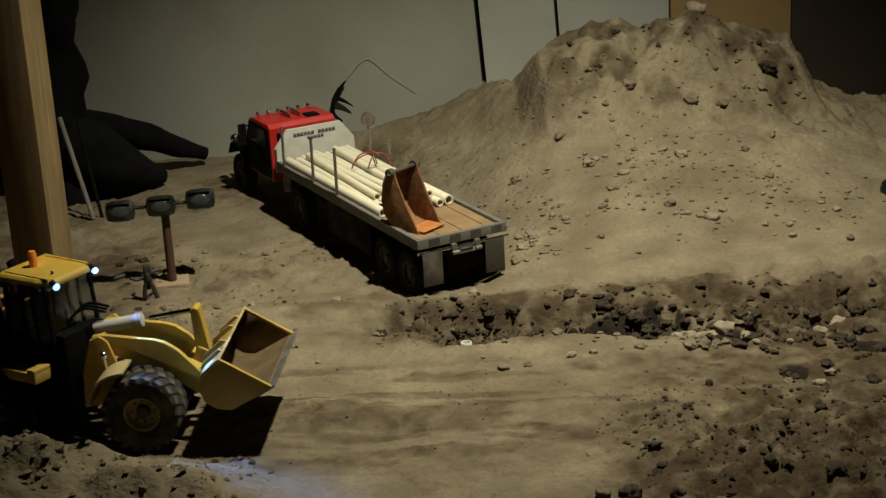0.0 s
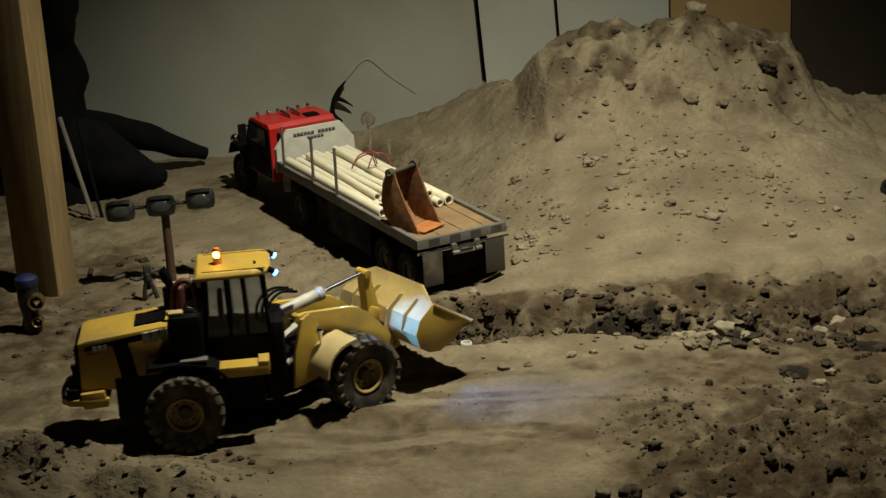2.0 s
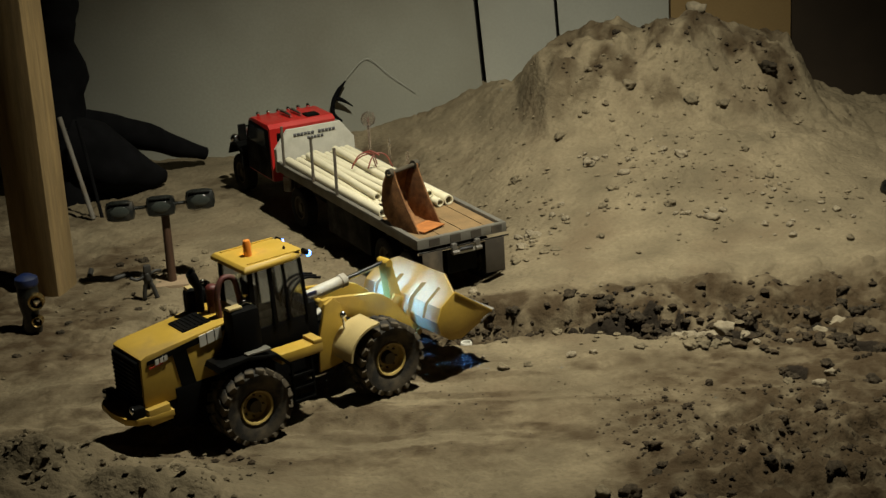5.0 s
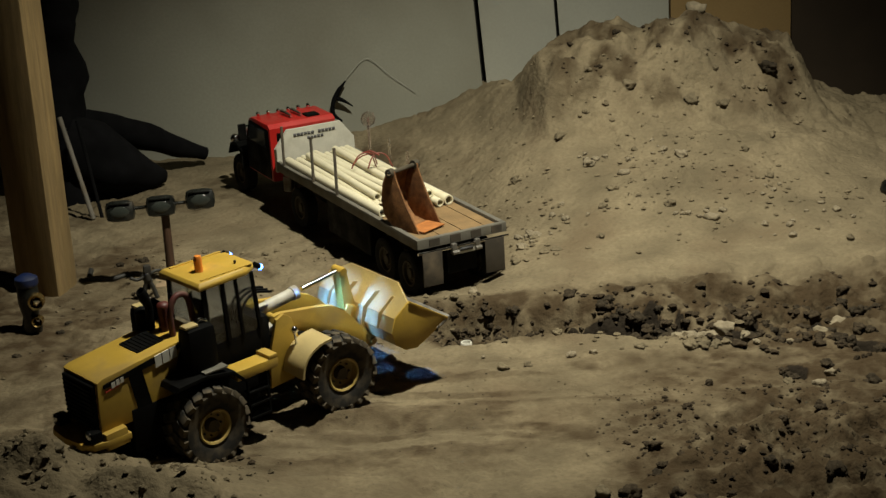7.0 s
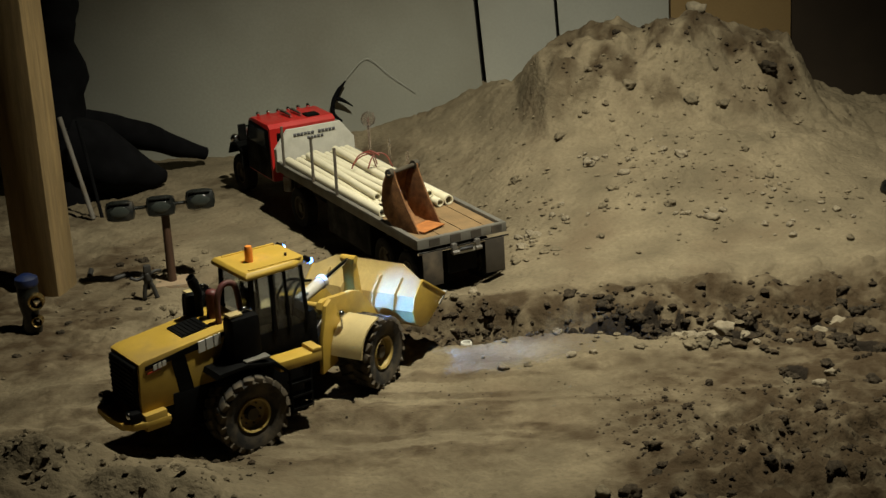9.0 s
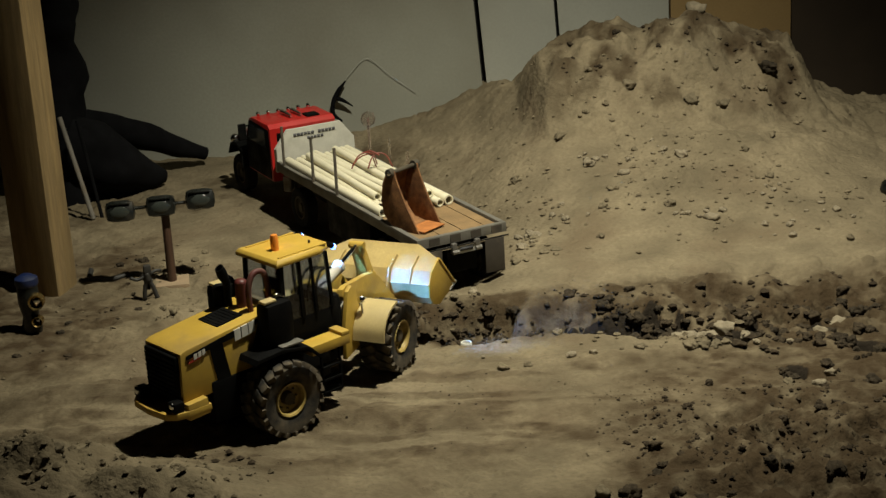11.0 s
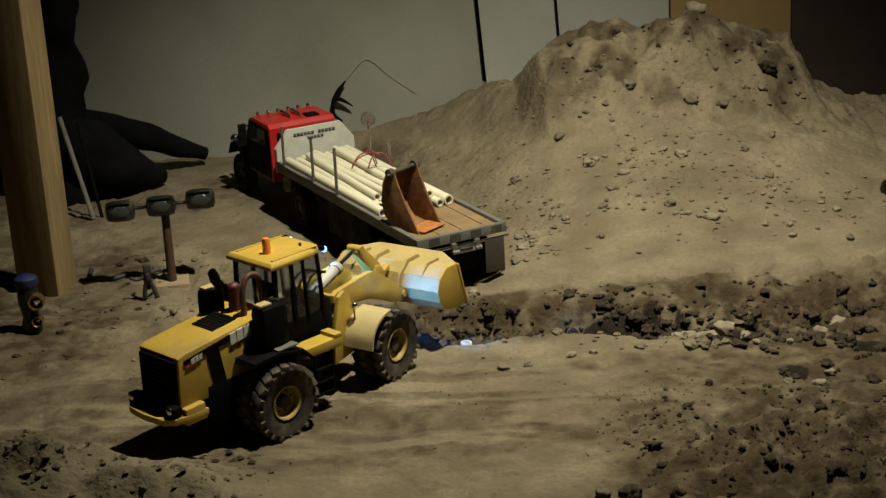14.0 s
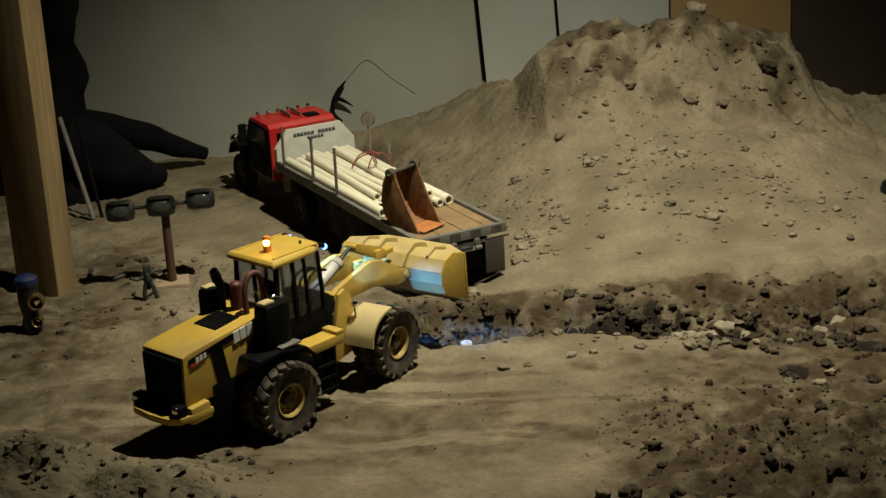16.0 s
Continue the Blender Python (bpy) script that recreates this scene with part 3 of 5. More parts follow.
def make_wheel(name, rad, width, rimr, parent, tyre_m, rim_m, lugs=0):
    tb, rb, hb, places = wheel_mesh(rad, width, rimr, lugs)
    w = part(name, tb, tyre_m, parent, smooth=40)
    if places:
        h, a = width / 2, rad * 0.11
        bm = bmesh.new()
        box(bm, -a, a, -h * 0.52, h * 0.50, -0.0055, rad * 0.04, 0.0008)
        lug = part("tread_lug", bm, tyre_m, w)
        lug.matrix_basis = places[0]
        for m in places[1:]:
            o = new("tread_lug", lug.data)
            o.parent, o.matrix_basis = w, m
    part("rim", rb, rim_m, w)
    part("hub", hb, "hub", w)
    return w


def copy_part(ob, m):
    c = copy_thing(ob, m)
    c.parent = ob.parent
    return c


def flatbed_truck():
    t = thing("flatbed_truck", "model flatbed truck with a red cab and grey headboard", "truck", pose(0.034, -0.172, 0.0, 0, 0, 117.0))
    D, W2, LB = 0.088, 0.0875, 0.648
    bm = bmesh.new()
    box(bm, 0.004, LB, -W2 + 0.006, W2 - 0.006, D - 0.012, D - 0.004)
    deck = part("deck", bm, "bed", t, "worn brown wooden deck")
    for i in range(7):
        bm = bmesh.new()
        y0 = -W2 + 0.007 + i * 0.0232
        box(bm, 0.006, LB - 0.004, y0, y0 + 0.0222, D - 0.0038, D - 0.0012 - 0.0006 * (i % 2))
        part("plank", bm, "bed", deck, smooth=0)
    for s in (-1, 1):
        bm = bmesh.new()
        box(bm, 0.0, LB, s * W2 - 0.005, s * W2 + 0.005, D - 0.016, D + 0.004, 0.0012)
        part("side_rail", bm, "rail", t, "scuffed pale metal side rail")
    # tail
    bm = bmesh.new()
    box(bm, -0.006, 0.004, -W2 - 0.005, W2 + 0.005, D - 0.014, D + 0.004, 0.001)
    tail = part("tail_board", bm, "rail", t, "tail board banded with worn tape")
    for i in range(4):
        bm = bmesh.new()
        y0 = -W2 + 0.006 + i * 0.043
        box(bm, -0.0074, -0.0058, y0, y0 + 0.021, D - 0.012, D + 0.002)
        part("tape_band", bm, "flap", tail, "brown tape band", smooth=0)
    bm = bmesh.new()
    cyl(bm, (-0.009, -W2 - 0.006, D - 0.021), (-0.009, W2 + 0.006, D - 0.021), 0.0028, n=10)
    part("tail_bar", bm, "chrome", t, "chrome bar under the tail board")
    for y in (-0.028, 0.02):
        bm = bmesh.new()
        box(bm, -0.014, -0.002, y - 0.005, y + 0.005, D - 0.034, D - 0.014, 0.002)
        cyl(bm, (-0.014, y - 0.006, D - 0.03), (-0.014, y + 0.006, D - 0.03), 0.004, n=10)
        part("hinge", bm, "steel", t)
    bm = bmesh.new()
    box(bm, -0.010, -0.004, -0.024, 0.014, D - 0.036, D - 0.020, 0.001)
    plate = part("rear_plate", bm, "head", t, "pale plate with unreadable marks")
    bm = bmesh.new()
    box(bm, -0.0114, -0.0098, -0.018, 0.008, D - 0.031, D - 0.025)
    part("mark", bm, "badge", plate)
    for y in (-0.063, 0.066):
        bm = bmesh.new()
        box(bm, -0.012, -0.0095, y - 0.020, y + 0.020, 0.003, D - 0.020, 0.0008)
        part("mudflap", bm, "flap", t, "dusty translucent brown mudflap")
    # headboard
    bm = bmesh.new()
    pts = [(-0.092, D - 0.02), (0.092, D - 0.02), (0.092, D + 0.030), (0.062, D + 0.068), (-0.062, D + 0.068), (-0.092, D + 0.030)]
    vs = [bm.verts.new((LB, y, z)) for y, z in pts]
    f = bm.faces.new(vs)
    r = bmesh.ops.extrude_face_region(bm, geom=[f])
    bmesh.ops.translate(bm, verts=[v for v in r["geom"] if isinstance(v, bmesh.types.BMVert)], vec=(0.008, 0, 0))
    bmesh.ops.recalc_face_normals(bm, faces=bm.faces)
    hb = part("headboard", bm, "head", t, "light grey headboard with cut corners", smooth=0)
    for y0, y1, z0, z1 in [(-0.048 + 0.0082 * k, -0.0415 + 0.0082 * k, 0.051, 0.058) for k in range(12) if k != 5] + [(-0.020 + 0.0078 * k, -0.014 + 0.0078 * k, 0.0415, 0.0475) for k in range(5)]:
        bm = bmesh.new()
        box(bm, LB - 0.0012, LB + 0.001, y0, y1, D + z0, D + z1)
        part("lettering_bar", bm, "badge", hb, "unreadable dark lettering")
    # stakes
    for x, s, h, k in ((0.612, 1, 0.088, 0), (0.460, 1, 0.098, 1), (0.345, 1, 0.100, 0), (0.565, -1, 0.088, 1), (0.468, -1, 0.062, 0), (0.385, -1, 0.055, 1)):
        bm = bmesh.new()
        cyl(bm, (x, s * (W2 + 0.002), D - 0.018), (x - 0.001 * k, s * (W2 + 0.001), D + h), 0.0032 if s > 0 else 0.0028, n=8)
        part("stake", bm, "stake" if s > 0 else "clear", t, "thin upright steel stake" if s > 0 else "clear rose plastic stake")
    bm = bmesh.new()
    box(bm, 0.561, 0.569, -W2 - 0.003, -W2 - 0.0005, D + 0.004, D + 0.070, 0.0006)
    cyl(bm, (0.562, -W2 - 0.0022, D + 0.084), (0.568, -W2 - 0.0022, D + 0.084), 0.0165, n=8)
    part("marker_plate", bm, "clear", t, "clear rose plastic eight-sided marker plate")
    # cab
    bm = bmesh.new()
    prism(bm, [(0.7100, 0.030), (0.7100, 0.147), (0.7200, 0.155), (0.8130, 0.155), (0.8300, 0.149), (0.8530, 0.100), (0.8530, 0.030)], -0.078, 0.078, 0.004)
    cab = part("cab", bm, "red", t, "glossy red painted cab")
    bm = bmesh.new()
    prism(bm, [(0.7380, 0.100), (0.7380, 0.138), (0.8230, 0.138), (0.8380, 0.102)], -0.0795, 0.0795)
    part("side_window", bm, "dark_glass", cab, "dark tinted side glass", smooth=0)
    # black sheets over the red cab sides stand in for the shade there
    for w in (-1, 1):
        bm = bmesh.new()
        prism(bm, [(0.716, 0.034), (0.716, 0.143), (0.812, 0.147), (0.828, 0.145), (0.850, 0.099), (0.850, 0.034)], w * 0.0775, w * 0.0788, 0.0003)
        part("door", bm, "black", cab, "black sheet over the cab side, its shade put into colour")
    bm = bmesh.new()
    prism(bm, [(0.8295, 0.143), (0.8325, 0.1445), (0.8535, 0.1015), (0.8500, 0.1005)], -0.066, 0.066)
    part("windshield", bm, "dark_glass", cab, "dark windshield", smooth=0)
    bm = bmesh.new()
    box(bm, 0.7085, 0.7105, 0.012, 0.062, 0.118, 0.136, 0.0004)
    part("vent", bm, "black", cab, "black vent in the cab's back")
    bm = bmesh.new()
    prism(bm, [(0.8520, 0.032), (0.8520, 0.106), (0.9380, 0.098), (0.9530, 0.085), (0.9560, 0.032)], -0.055, 0.055, 0.004)
    part("hood", bm, "maroon", t, "dark red engine hood in shadow")
    bm = bmesh.new()
    box(bm, 0.9540, 0.9600, -0.04, 0.04, 0.034, 0.088, 0.002)
    part("grille", bm, "chrome", t)
    for s in (-1, 1):
        bm = bmesh.new()
        prism(bm, [(0.8630, 0.030), (0.8700, 0.068), (0.8980, 0.080), (0.9330, 0.074), (0.9530, 0.045), (0.9460, 0.045), (0.9280, 0.068), (0.8980, 0.073), (0.8760, 0.062), (0.8700, 0.030)], s * 0.056, s * 0.088, 0.001)
        part("fender", bm, "black", t)
        bm = bmesh.new()
        ball(bm, (0.9430, s * 0.072, 0.078), 0.011, (1, 1, 1))
        part("headlight", bm, "chrome", t)
        bm = bmesh.new()
        box(bm, 0.8350, 0.8430, s * 0.083, s * 0.101, 0.098, 0.136, 0.003)
        cyl(bm, (0.8380, s * 0.076, 0.13), (0.8380, s * 0.092, 0.13), 0.0018, n=6)
        cyl(bm, (0.8380, s * 0.076, 0.104), (0.8380, s * 0.092, 0.104), 0.0018, n=6)
        part("mirror", bm, "black", t)
    for y in (-0.06, -0.036, -0.012, 0.012, 0.036, 0.06):
        bm = bmesh.new()
        ball(bm, (0.8160, y, 0.1585), 0.0044, (1.4, 1, 1))
        part("marker_lamp", bm, "chrome", cab, "small chrome marker lamp")
    for y in (-0.012, 0.012):
        bm = bmesh.new()
        cyl(bm, (0.7430, y, 0.160), (0.7930, y, 0.160), 0.0025, 0.0055, n=10)
        part("horn", bm, "chrome", cab, "chrome roof horn")
    bm = bmesh.new()
    box(bm, 0.7280, 0.7580, -0.05, -0.02, 0.154, 0.159, 0.002)
    part("roof_hatch", bm, "black", cab)
    # chassis and wheels
    bm = bmesh.new()
    box(bm, 0.0, 0.94, -0.03, 0.03, 0.015, D - 0.013)
    box(bm, 0.22, 0.42, 0.045, 0.082, -0.004, D - 0.014, 0.006)
    box(bm, 0.22, 0.42, -0.082, -0.045, -0.004, D - 0.014, 0.006)
    part("chassis", bm, "black", t)
    bm = bmesh.new()
    cyl(bm, (0.680, 0.055, 0.014), (0.680, 0.055, 0.046), 0.012, n=14)
    part("air_tank", bm, "steel", t, "dull steel tank behind the cab")
    first = make_wheel("wheel", 0.044, 0.028, 0.025, t, "black_tyre", "hub")
    first.matrix_basis = pose(0.060, 0.070, 0.009)
    for x in (0.060, 0.158, 0.565, 0.900):
        for s in (1, -1):
            if (x, s) != (0.060, 1):
                copy_part(first, pose(x, s * 0.070, 0.009))
    return t


flatbed_truck()
TRUCK = pose(0.034, -0.172, 0.0, 0, 0, 117.0)


def pvc_pipes():
    rows = [(0.074, 0.0092, 0.172, 0.592, 0), (0.0555, 0.0078, 0.215, 0.588, 0), (0.039, 0.0078, 0.150, 0.598, 0), (0.0225, 0.0078, 0.19, 0.584, 0), (0.006, 0.0078, 0.165, 0.596, 0),
            (-0.0105, 0.0078, 0.16, 0.59, 0), (-0.027, 0.0078, 0.175, 0.594, 0), (-0.0435, 0.0078, 0.165, 0.586, 0), (-0.064, 0.0098, 0.166, 0.598, 0),
            (0.047, 0.0074, 0.235, 0.565, 1), (0.0305, 0.0074, 0.205, 0.556, 1), (0.014, 0.0078, 0.195, 0.57, 1), (-0.0185, 0.0074, 0.20, 0.578, 1), (-0.0355, 0.0078, 0.19, 0.562, 1)]
    for y, r, x0, x1, up in rows:
        bm = bmesh.new()
        ro, ri = r, r * 0.72
        x1 += 0.03
        z = 0.0872 + r + up * 0.0138
        prof = [(ri, x0), (ro * 0.97, x0), (ro, x0 + 0.001), (ro, x1 - 0.001), (ro * 0.97, x1), (ri, x1), (ri, x0)]
        lathe(bm, prof, "x", 20)
        bmesh.ops.remove_doubles(bm, verts=bm.verts, dist=1e-6)
        bmesh.ops.translate(bm, verts=bm.verts, vec=(0, y, z))
        bmesh.ops.rotate(bm, verts=bm.verts, cent=(0.4, y, z), matrix=Matrix.Rotation(0.03 * math.sin(y * 91) * (0.4 + up), 3, "Z"))
        ob = obj("pvc_pipe", bm, "pvc", smooth=40)
        ob.matrix_basis = TRUCK
        tagged(ob, "cream plastic pipe lying on the truck deck", "pipe", "pipes on the truck")


pvc_pipes()


def wire_bundle():
    t = thing("wire_bundle", "bent red wire bundle lying on the pipes", "wire", TRUCK @ pose(0.395, -0.012, 0.122))
    for k, (a, b, h) in enumerate(((-0.02, -0.012, 0.026), (0.0, 0.015, 0.03), (0.02, 0.004, 0.024))):
        bm = bmesh.new()
        tube(bm, arc([(a, b - 0.026, -0.004), (a * 0.6, b - 0.016, h * 0.8), (a * 0.3, b, h), (a * 0.6 + 0.004, b + 0.014, h * 0.7), (a + 0.006, b + 0.026, 0.0)], 5), 0.0014, 6)
        part("wire", bm, "strap", t)
    bm = bmesh.new()
    tube(bm, arc([(-0.015, -0.012, 0.024), (0.0, 0.0, 0.031), (0.018, 0.01, 0.024)], 5), 0.002, 6)
    part("tie", bm, "strap", t)


wire_bundle()


def digger_bucket():
    t = thing("digger_bucket", "rusty toothless excavator bucket standing on the deck", "bucket", TRUCK @ pose(0.074, 0.044, 0.0872, 0, 0, 22))
    prof = [(-0.030, 0.001), (0.010, 0.0), (0.040, 0.006), (0.058, 0.024), (0.064, 0.05), (0.058, 0.085), (0.044, 0.105)]
    inner = [(x - 0.003 if z > 0.01 else x, z + 0.003) for x, z in prof]
    bm = bmesh.new()
    prism(bm, prof + inner[::-1], -0.030, 0.030)
    part("shell", bm, "rust", t, "rust-brown curved shell", smooth=50)
    for s in (-1, 1):
        bm = bmesh.new()
        side = [(-0.024, 0.0), (0.010, -0.0002), (0.040, 0.006), (0.058, 0.024), (0.064, 0.05), (0.058, 0.085), (0.046, 0.110), (0.028, 0.112), (0.024, 0.096), (0.004, 0.05)]
        prism(bm, side, s * 0.030, s * 0.0335, 0.0006)
        part("side_plate", bm, "rust", t, "rusty side plate")
        bm = bmesh.new()
        cyl(bm, (0.036, s * 0.029, 0.108), (0.036, s * 0.040, 0.108), 0.0085, n=14)
        pin = part("pin_boss", bm, "hub", t)
        bm = bmesh.new()
        ball(bm, (0.033, s * 0.041, 0.109), 0.0042)
        part("pin", bm, "chrome", pin)
    bm = bmesh.new()
    box(bm, -0.034, 0.008, -0.029, 0.029, 0.0032, 0.0052, 0.0006)
    part("lip", bm, "rust_bright", t, "orange worn lip plate")
    bm = bmesh.new()
    cyl(bm, (0.036, -0.029, 0.108), (0.036, 0.029, 0.108), 0.004, n=10)
    part("cross_pin", bm, "hub", t)


digger_bucket()


# ---- wheel loader ----
# seconds; place of the rear axle on the ground; heading, pitch, lean; steering joint; boom; bucket (degrees)
LOADER_ROWS = [
    (0.0, -0.6575, -0.6686, -0.0008, -35.1, -0.9, 0.2, 30.1, -26.8, 148.8),
    (0.5, -0.5968, -0.7065, 0.0012, -29.5, -0.3, 0.3, 26.0, -26.0, 147.4),
    (1.0, -0.5359, -0.7075, 0.0027, -20.1, 0.2, -0.0, 22.8, -25.6, 147.4),
    (1.5, -0.4771, -0.7356, 0.0021, -6.0, 0.3, -0.1, 25.3, -26.0, 147.9),
    (2.0, -0.3974, -0.7465, 0.0012, 5.7, 0.2, 0.0, 31.2, -26.8, 146.7),
    (2.5, -0.3286, -0.7303, 0.0009, 17.5, 0.4, 0.0, 27.7, -29.5, 146.6),
    (3.0, -0.3052, -0.7157, 0.0002, 24.1, 0.1, -0.3, 17.5, -29.5, 146.4),
    (3.5, -0.3044, -0.7121, -0.0013, 25.3, -0.0, -0.5, 14.8, -30.2, 146.4),
    (4.0, -0.3046, -0.7164, -0.0006, 28.9, -0.5, -1.0, 8.0, -29.9, 144.9),
    (4.3, -0.3055, -0.7180, 0.0000, 29.8, -0.6, -0.9, 6.8, -29.6, 144.9),
    (6.2, -0.4015, -0.8100, 0.0015, 43.8, -1.5, 0.1, -9.8, -27.7, 145.4),
    (6.5, -0.4026, -0.8116, 0.0015, 43.4, -1.5, 0.1, -9.7, -27.5, 145.6),
    (7.0, -0.4037, -0.8148, 0.0017, 41.1, -1.2, 0.5, -4.2, -26.8, 147.2),
    (7.5, -0.4038, -0.8136, 0.0015, 39.0, -1.0, 0.7, 1.5, -26.6, 148.1),
    (8.0, -0.3997, -0.8105, 0.0011, 36.2, -0.3, 1.0, 8.6, -26.3, 148.8),
    (8.5, -0.3766, -0.7968, 0.0007, 35.2, 0.2, 1.1, 16.4, -26.8, 148.9),
    (9.0, -0.3440, -0.7741, 0.0013, 35.2, 0.3, 0.9, 25.6, -28.3, 147.3),
    (9.2, -0.3310, -0.7640, 0.0013, 35.5, 0.3, 0.8, 28.5, -28.2, 146.3),
    (11.2, -0.2990, -0.7300, -0.0005, 42.2, 0.0, -0.3, 23.3, -23.2, 132.3),
    (11.5, -0.2985, -0.7288, -0.0006, 43.4, 0.0, -0.3, 21.7, -22.6, 128.5),
    (12.0, -0.2984, -0.7269, -0.0010, 45.1, -0.0, -0.4, 18.0, -22.8, 125.7),
    (12.5, -0.2999, -0.7277, -0.0015, 46.2, 0.0, -0.5, 14.4, -22.2, 119.1),
    (13.0, -0.3163, -0.7450, -0.0021, 44.0, 0.4, 0.2, 14.5, -18.6, 111.0),
    (13.5, -0.3203, -0.7498, -0.0024, 44.0, 0.6, 0.4, 12.9, -15.6, 111.7),
    (14.0, -0.3130, -0.7440, -0.0018, 45.3, 0.4, 0.1, 11.4, -16.0, 108.3),
    (14.5, -0.3011, -0.7288, -0.0013, 47.4, 0.1, -0.5, 9.4, -15.6, 101.8),
    (15.0, -0.2973, -0.7251, -0.0009, 48.0, -0.1, -0.7, 9.4, -14.2, 97.3),
    (15.5, -0.2980, -0.7265, -0.0008, 47.9, -0.0, -0.7, 8.8, -10.3, 93.9),
    (16.0, -0.3091, -0.7404, -0.0011, 46.9, 0.1, -0.2, 8.7, -6.8, 93.0),
]
HITCH = 0.119
BOOM_PIVOT, BOOM_LEN = (0.0534, 0.148), 0.184


def wheel_loader():
    t = thing("wheel_loader", "yellow and black model wheel loader, dusty, working lights on", "wheel loader")
    # rear body
    bm = bmesh.new()
    prism(bm, [(-0.150, 0.082), (-0.147, 0.157), (-0.138, 0.161), (0.02, 0.179), (0.034, 0.176), (0.034, 0.082)], -0.046, 0.046, 0.003)
    hood = part("hood", bm, "yellow", t, "yellow engine hood")
    bm = bmesh.new()
    v = box(bm, -0.066, -0.020, -0.024, 0.024, -0.0008, 0.0012)
    bmesh.ops.transform(bm, matrix=Matrix.Translation((0, 0, 0.1774)) @ Matrix.Rotation(radians(-6.5), 4, "Y"), verts=v)
    vent = part("top_vent", bm, "black", hood, "black hood vent")
    for i in range(6):
        bm = bmesh.new()
        v = box(bm, -0.062 + i * 0.0068, -0.059 + i * 0.0068, -0.022, 0.022, 0.001, 0.0022)
        bmesh.ops.transform(bm, matrix=Matrix.Translation((0, 0, 0.1774)) @ Matrix.Rotation(radians(-6.5), 4, "Y"), verts=v)
        o = part("vent_slat", bm, "black", hood)
    bm = bmesh.new()
    box(bm, -0.1535, -0.146, -0.040, 0.040, 0.084, 0.152, 0.002)
    grille = part("grille", bm, "black", hood, "black rear grille")
    for i in range(9):
        bm = bmesh.new()
        box(bm, -0.1552, -0.1530, -0.037, 0.037, 0.089 + i * 0.0068, 0.0918 + i * 0.0068)
        part("grille_slat", bm, "black", hood, smooth=0)
    for s in (-1, 1):
        y0, y1 = (s * 0.0458, s * 0.0472)
        bm = bmesh.new()
        prism(bm, [(-0.086, 0.082), (-0.098, 0.156), (-0.076, 0.1605), (-0.062, 0.082)], y0, y1)
        part("side_stripe", bm, "black", hood, "black side stripe", smooth=0)
        bm = bmesh.new()
        prism(bm, [(-0.138, 0.146), (-0.138, 0.152), (-0.02, 0.1715), (-0.004, 0.1715), (-0.02, 0.160)], y0, y1 + s * 0.0003)
        part("upper_band", bm, "black", hood, "black band under the hood edge", smooth=0)
        bm = bmesh.new()
        prism(bm, [(-0.010, 0.082), (-0.024, 0.125), (-0.010, 0.160), (0.034, 0.172), (0.034, 0.082)], y0, y1 + s * 0.0004)
        part("rear_shroud", bm, "black", hood, "black shroud beside the cab", smooth=0)
        bm = bmesh.new()
        prism(bm, [(-0.136, 0.1395), (-0.136, 0.1420), (-0.114, 0.1455), (-0.114, 0.1430)], y0, y1 + s * 0.0006)
        part("red_strip", bm, "decal_red", hood, "thin red strip", smooth=0)
        # pale emblem shapes
        for a, w in ((-0.126, 0.006), (-0.118, 0.005), (-0.111, 0.005)):
            bm = bmesh.new()
            prism(bm, [(a, 0.1435 + (a + 0.126) * 0.16), (a, 0.1515 + (a + 0.126) * 0.16), (a + w, 0.1525 + (a + 0.126) * 0.16), (a + w, 0.1445 + (a + 0.126) * 0.16)], y0, y1 + s * 0.0009)
            part("emblem_bar", bm, "decal", hood, "unreadable pale mark", smooth=0)
        for a, kind in ((-0.053, 0), (-0.040, 0), (-0.027, 0)):
            z = 0.1485 + (a + 0.062) * 0.14
            bm = bmesh.new()
            prism(bm, [(a, z), (a + 0.003 * kind, z + 0.017), (a + 0.011 - 0.003 * kind, z + 0.0185), (a + 0.011, z + 0.0015)], y0, y1 + s * 0.0011)
            part("emblem_block", bm, "decal", hood, "pale emblem block", smooth=0)
    bm = bmesh.new()
    outline = [(-0.150, -0.058), (-0.168, -0.054), (-0.180, -0.040), (-0.184, 0.0), (-0.180, 0.040), (-0.168, 0.054), (-0.150, 0.058), (-0.110, 0.058), (-0.110, -0.058)]
    vs = [bm.verts.new((x, y, 0.064)) for x, y in outline]
    f = bm.faces.new(vs)
    r = bmesh.ops.extrude_face_region(bm, geom=[f])
    bmesh.ops.translate(bm, verts=[v for v in r["geom"] if isinstance(v, bmesh.types.BMVert)], vec=(0, 0, 0.010))
    bmesh.ops.recalc_face_normals(bm, faces=bm.faces)
    bmesh.ops.bevel(bm, geom=list(bm.edges), offset=0.0014, segments=2, profile=0.6, affect="EDGES")
    bumper = part("bumper", bm, "yellow", t, "scuffed yellow rear bumper plate")
    for s in (-1, 1):
        bm = bmesh.new()
        prism(bm, [(-0.148, 0.058), (-0.150, 0.083), (-0.116, 0.085), (-0.112, 0.060)], s * 0.036, s * 0.0575, 0.002)
        part("counterweight", bm, "yellow", bumper, "yellow counterweight block")
    for s in (-1, 1):
        bm = bmesh.new()
        box(bm, -0.171, -0.1525, s * 0.044 - 0.010, s * 0.044 + 0.010, 0.0745, 0.090, 0.004)
        tl = part("tail_lamp", bm, "black", bumper, "black tail lamp housing")
        bm = bmesh.new()
        ball(bm, (-0.170, s * 0.045, 0.085), 0.0062, (0.6, 1, 1))
        part("tail_lens", bm, "lens", bumper)
    bm = bmesh.new()
